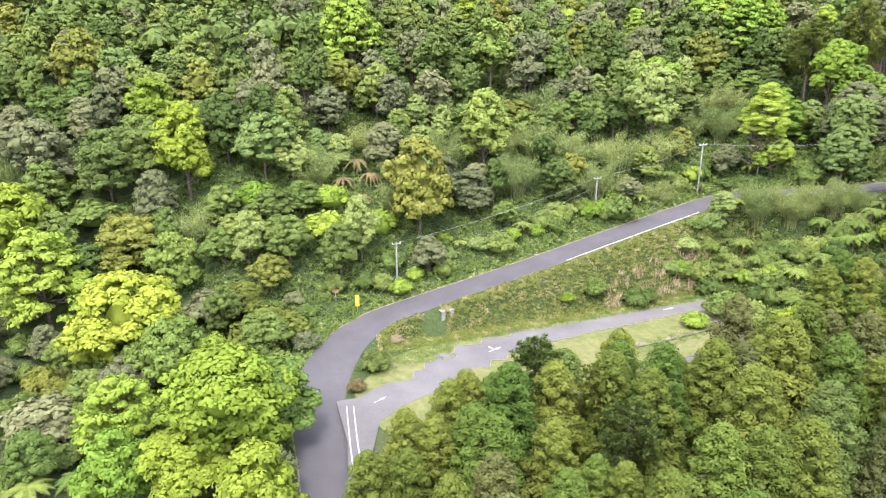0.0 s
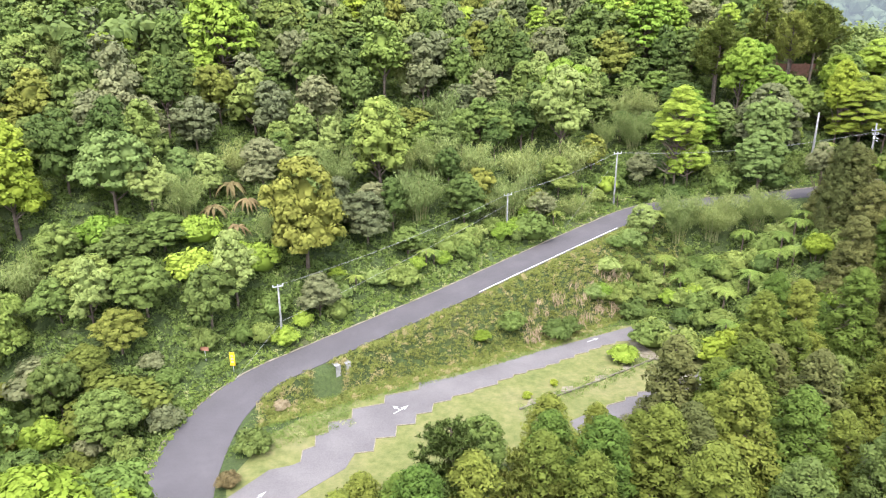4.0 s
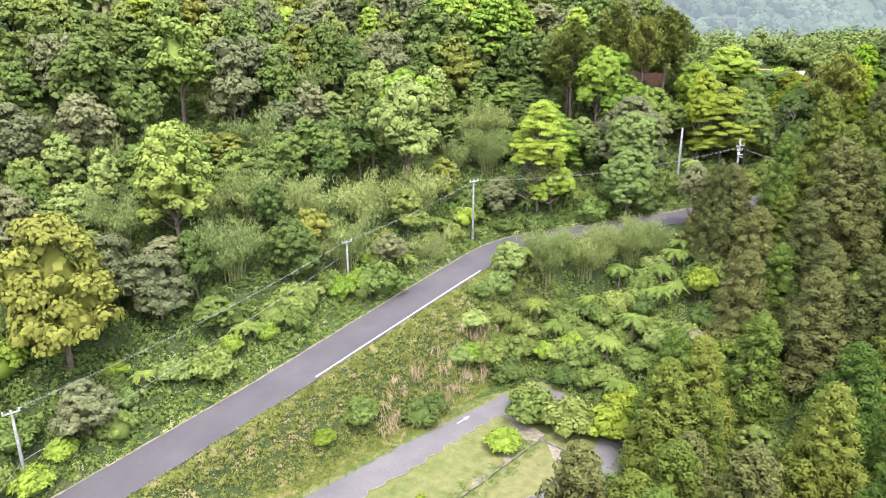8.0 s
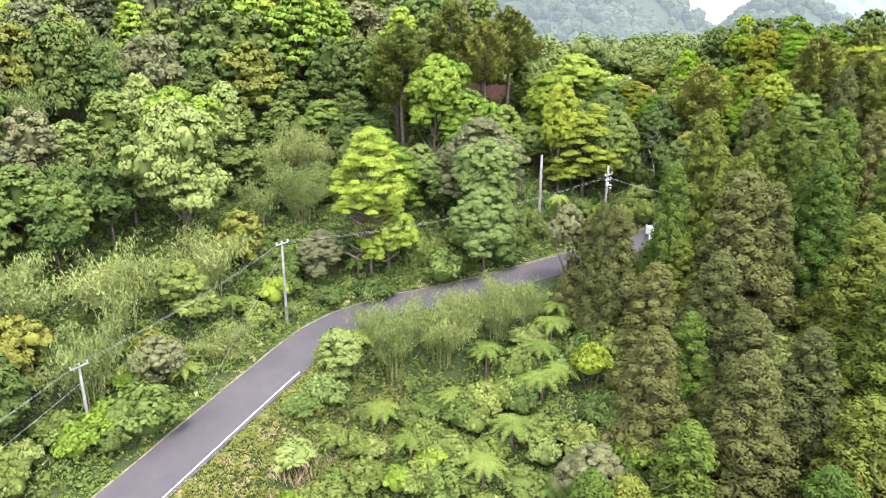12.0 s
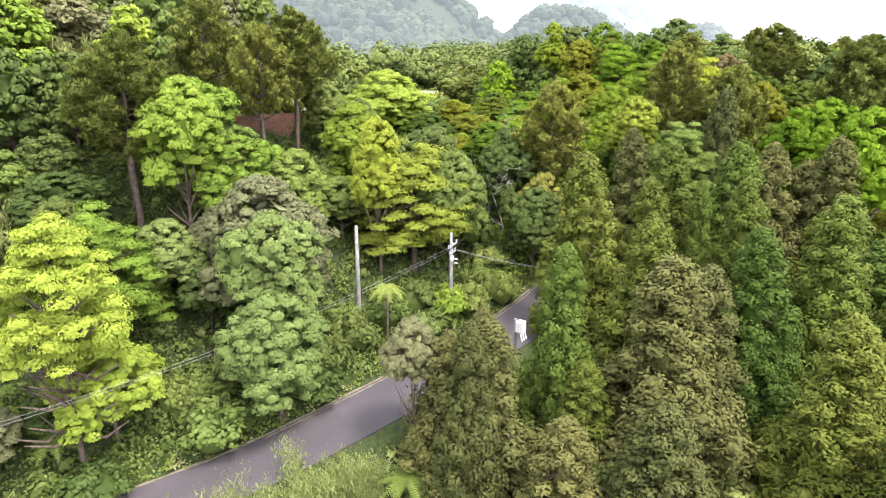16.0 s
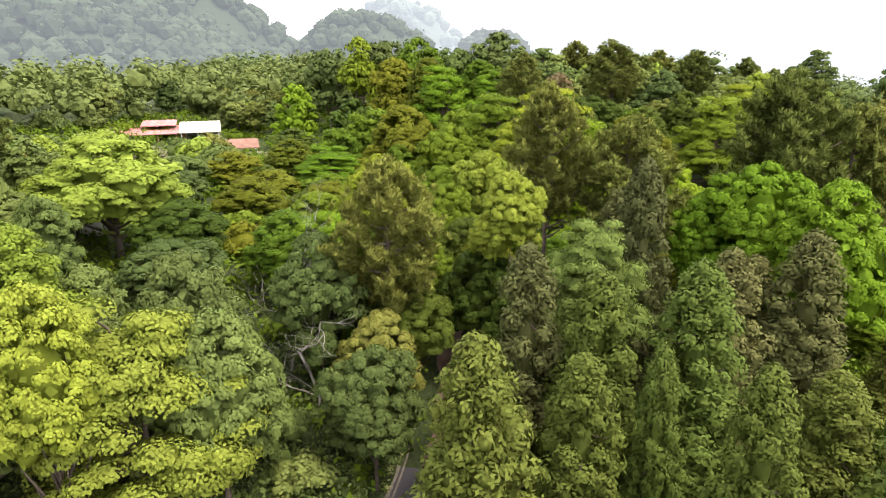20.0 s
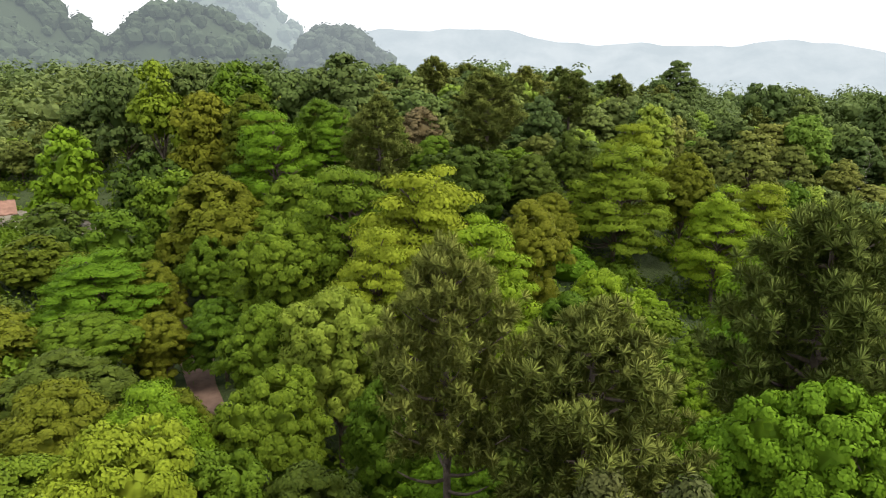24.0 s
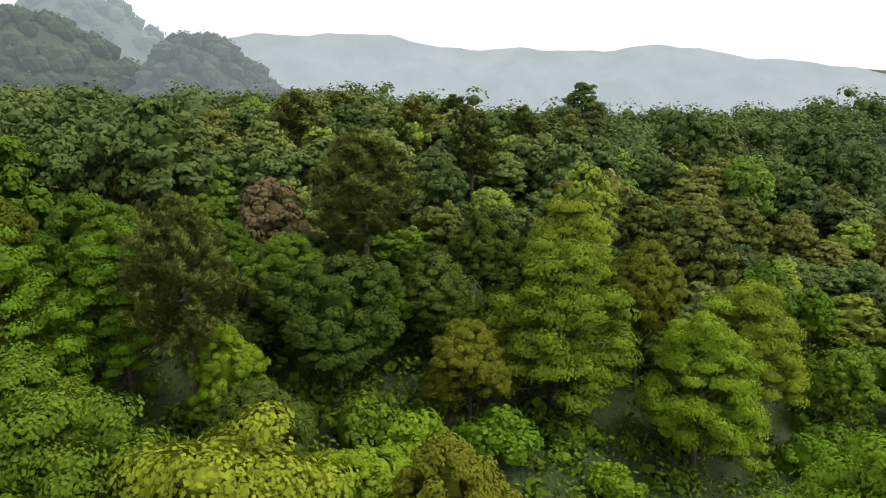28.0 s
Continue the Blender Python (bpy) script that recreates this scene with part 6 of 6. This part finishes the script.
carpet("bank_creepers", "yellow-green creepers hanging over the road embankment", "creepers", "ivy",
       scatter(-8, 50, 60, 104, 36000, lambda x, y, d, u, v: (d < -2.75) & (d > -9.5) & (v > 5.2) & (np.hypot(x + 1.1, y - 78.2) > 1.6)), 0.45, 20, 0.17)
carpet("bank_dry_grass", "tufts of dry straw-coloured grass on the embankment", "dry grass", "straw",
       scatter(22, 40, 86, 97, 260, lambda x, y, d, u, v: (d < -5.5) & (d > -8.6) & (v > 5.2)), 0.55, 26, 0.7, 0.08, 0.8, 1.6, False, 0.7)
carpet("verge_grass", "fresh green grass strip between embankment and car park", "grass", "grass",
       scatter(-10, 46, 60, 94, 15000, lambda x, y, d, u, v: (d < -3.4) & (v > 4.3) & (v < 7.5) | (d < -3.4) & (u < -6) & (v > 1.0) & (v < 7)), 0.3, 14, 0.26, 0.14, 0.6, -0.5, False)

s_ = np.linspace(0, 1, 260)[:, None]
weeds = np.array([18.5, 71.4]) + (np.array([36.6, 79.7]) - (18.5, 71.4)) * s_ + rng.normal(size=(260, 2)) * (0.5, 0.7)
carpet("divider_weeds", "rough weeds along the kerb that divides the parking bays", "weeds", "grass", weeds, 0.32, 16, 0.24, 0.16, 0.7, -0.4, False)

# ---- far woods ----
def woods(name, label, spots, lo, hi, leaves, leaf=0.25):
    s = Soup()
    z = height(spots[:, 0], spots[:, 1])
    for (x, y), h in zip(spots, z):
        q = rng.uniform(lo, hi)
        h += rng.uniform(-1.5, 3.5)
        clump(s, np.array([x, y, h + q * 1.1]), q, leaves, q * leaf, 0.8, rng, 0.95, True, 0, -0.2)
        for k in range(2):
            c = np.array([x, y, h + q * 1.1]) + rng.normal(size=3) * (0.55 * q, 0.55 * q, 0.3 * q)
            clump(s, c, q * 0.62, leaves // 2, q * leaf, 0.8, rng, 0.85, True, 0, -0.2)
    ob = new(name, s.mesh(name, LEAF["wood"]))
    return tagged(ob, label, "woods", kind="stuff")


woods("ridge_woods", "crowns of the far ridge of the forest", scatter(222, 400, -60, 230, 1200, lambda x, y, d, u, v: x > 60), 2.4, 5.2, 80, 0.18)
woods("valley_woods", "tree crowns of the valley behind the farmhouse", scatter(100, 330, 172, 360, 1500, lambda x, y, d, u, v: (y > 184) | (x > 182)), 2.8, 4.6, 48)
woods("hilltop_woods", "tree crowns high on the hill above the road", scatter(-140, 110, 128, 280, 1700, lambda x, y, d, u, v: (d > 58) & (x - 0.45 * (y - 105) < 95)), 3.2, 5.0, 30)


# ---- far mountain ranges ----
# Unlit: the range's distance haze is painted as a pale glowing colour.
def haze_glow_mat(name, low, high, glow):
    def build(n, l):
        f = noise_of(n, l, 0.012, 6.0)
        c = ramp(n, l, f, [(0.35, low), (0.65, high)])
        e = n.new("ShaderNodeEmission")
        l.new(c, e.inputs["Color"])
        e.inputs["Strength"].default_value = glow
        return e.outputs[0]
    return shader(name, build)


def mountain_range(name, label, dist, b0, b1, tops, mat, seed):
    """A ridge far behind everything, between two bearings from the road's bend."""
    r = np.random.default_rng(seed)
    k = 160
    b = np.radians(np.linspace(b0, b1, k))
    top = np.interp(np.linspace(0, 1, k), np.linspace(0, 1, len(tops)), tops)
    for f in (9, 23, 51, 97):
        top = top + dist * 0.07 / f * np.sin(np.linspace(0, f, k) * 2 * np.pi * 0.5 + r.uniform(0, 6))
    x, y = 100 + dist * np.sin(b), 90 + dist * np.cos(b)
    front = np.stack([100 + dist * 0.6 * np.sin(b), 90 + dist * 0.6 * np.cos(b), np.full(k, -260.0)], -1)
    mid = np.stack([100 + dist * 0.86 * np.sin(b), 90 + dist * 0.86 * np.cos(b), top * 0.35 - 60 + 20 * np.sin(np.arange(k) * 0.6)], -1)
    v = np.concatenate([front, mid, np.stack([x, y, top], -1), np.stack([x * 1.3, y * 1.3, top - 0.3 * dist], -1)])
    i = np.arange(k - 1)
    f = np.concatenate([np.stack([q * k + i, q * k + i + 1, (q + 1) * k + i + 1, (q + 1) * k + i], -1) for q in range(3)])
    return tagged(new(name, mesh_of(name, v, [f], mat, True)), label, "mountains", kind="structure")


def misty(name, color, mist_glow):
    """Woods as if through mist: a dull leaf colour, with the haze painted on as an even pale glow."""
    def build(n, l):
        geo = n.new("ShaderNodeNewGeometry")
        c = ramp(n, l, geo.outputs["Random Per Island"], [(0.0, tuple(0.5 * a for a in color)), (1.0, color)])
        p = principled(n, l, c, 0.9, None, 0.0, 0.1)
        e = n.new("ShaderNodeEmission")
        e.inputs["Color"].default_value, e.inputs["Strength"].default_value = (0.42, 0.49, 0.54, 1), mist_glow
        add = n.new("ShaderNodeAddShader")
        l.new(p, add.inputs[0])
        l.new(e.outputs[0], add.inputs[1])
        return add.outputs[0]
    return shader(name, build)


def backdrop_hill(name, label, cx, cy, sx, sy, top, base, count, size, mat, seed):
    """A wooded hill, its mist painted on by the material, far behind the forest: its slopes and the crowns on it."""
    r = np.random.default_rng(seed)
    shape = lambda x, y: base + (top - base) * np.exp(-(((x - cx) / sx) ** 2 + ((y - cy) / sy) ** 2)) + 3 * np.sin(x * 0.07) * np.sin(y * 0.06)
    gx2, gy2 = np.linspace(cx - 2.6 * sx, cx + 2.6 * sx, 50), np.linspace(cy - 2.6 * sy, cy + 2.6 * sy, 50)
    X, Y = np.meshgrid(gx2, gy2)
    i, j = np.meshgrid(np.arange(49), np.arange(49))
    s = Soup()
    s.add(np.stack([X, Y, shape(X, Y)], -1).reshape(-1, 3), np.stack([j * 50 + i, j * 50 + i + 1, (j + 1) * 50 + i + 1, (j + 1) * 50 + i], -1).reshape(-1, 4))
    for x, y in zip(cx + sx * r.uniform(-1.9, 1.9, count), cy + sy * r.uniform(-1.9, 1.9, count)):
        q = size * r.uniform(0.6, 1.3)
        clump(s, np.array([x, y, shape(x, y) + 0.6 * q]), q, 14, q * 0.3, 0.7, r, 0.9, False, 0, -0.2)
        s.add(ICO_V * q * 0.95 * r.uniform(0.75, 1.05, (len(ICO_V), 1)) + (x, y, shape(x, y) + 0.5 * q), ICO_F)
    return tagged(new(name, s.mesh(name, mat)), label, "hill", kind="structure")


# Mist on the hills is emission in three strengths; the air itself is clear.
MIST_3 = misty("painted_mid_mist_woods", (0.05, 0.065, 0.04), 0.36)
MIST_1, MIST_2 = misty("painted_mist_woods", (0.05, 0.07, 0.036), 0.25), misty("painted_thick_mist_woods", (0.07, 0.09, 0.06), 0.62)
backdrop_hill("backdrop_wooded_hill", "wooded hill with painted mist over it", 335, 420, 100, 110, 98, 20, 4200, 5.2, MIST_1, 4)
backdrop_hill("backdrop_misty_hill", "wooded hill beyond the forest with painted mist", 450, 275, 80, 78, 64, -30, 2600, 4.6, MIST_1, 6)
backdrop_hill("backdrop_side_hill", "wooded shoulder of the hills beyond with painted mist", 395, 345, 70, 70, 76, -10, 2200, 4.6, MIST_1, 7)
backdrop_hill("backdrop_cloudy_hill", "pale hill with low cloud painted over it as glow", 640, 330, 120, 100, 88, -60, 600, 6.5, MIST_2, 8)
backdrop_hill("backdrop_hill_shoulder", "wooded spur running down into the valley with painted mist", 470, 195, 92, 58, 54, -40, 2200, 4.6, MIST_3, 9)
mountain_range("backdrop_near_range", "blue-grey mountain range beyond the valley with painted haze", 1500, 20, 150, [70, 60, 62, 50, 38, 58, 62, 52, 36, 24, 8, 4, 4], haze_glow_mat("painted_haze_blue", (0.47, 0.545, 0.585), (0.55, 0.62, 0.655), 1.0), 3)
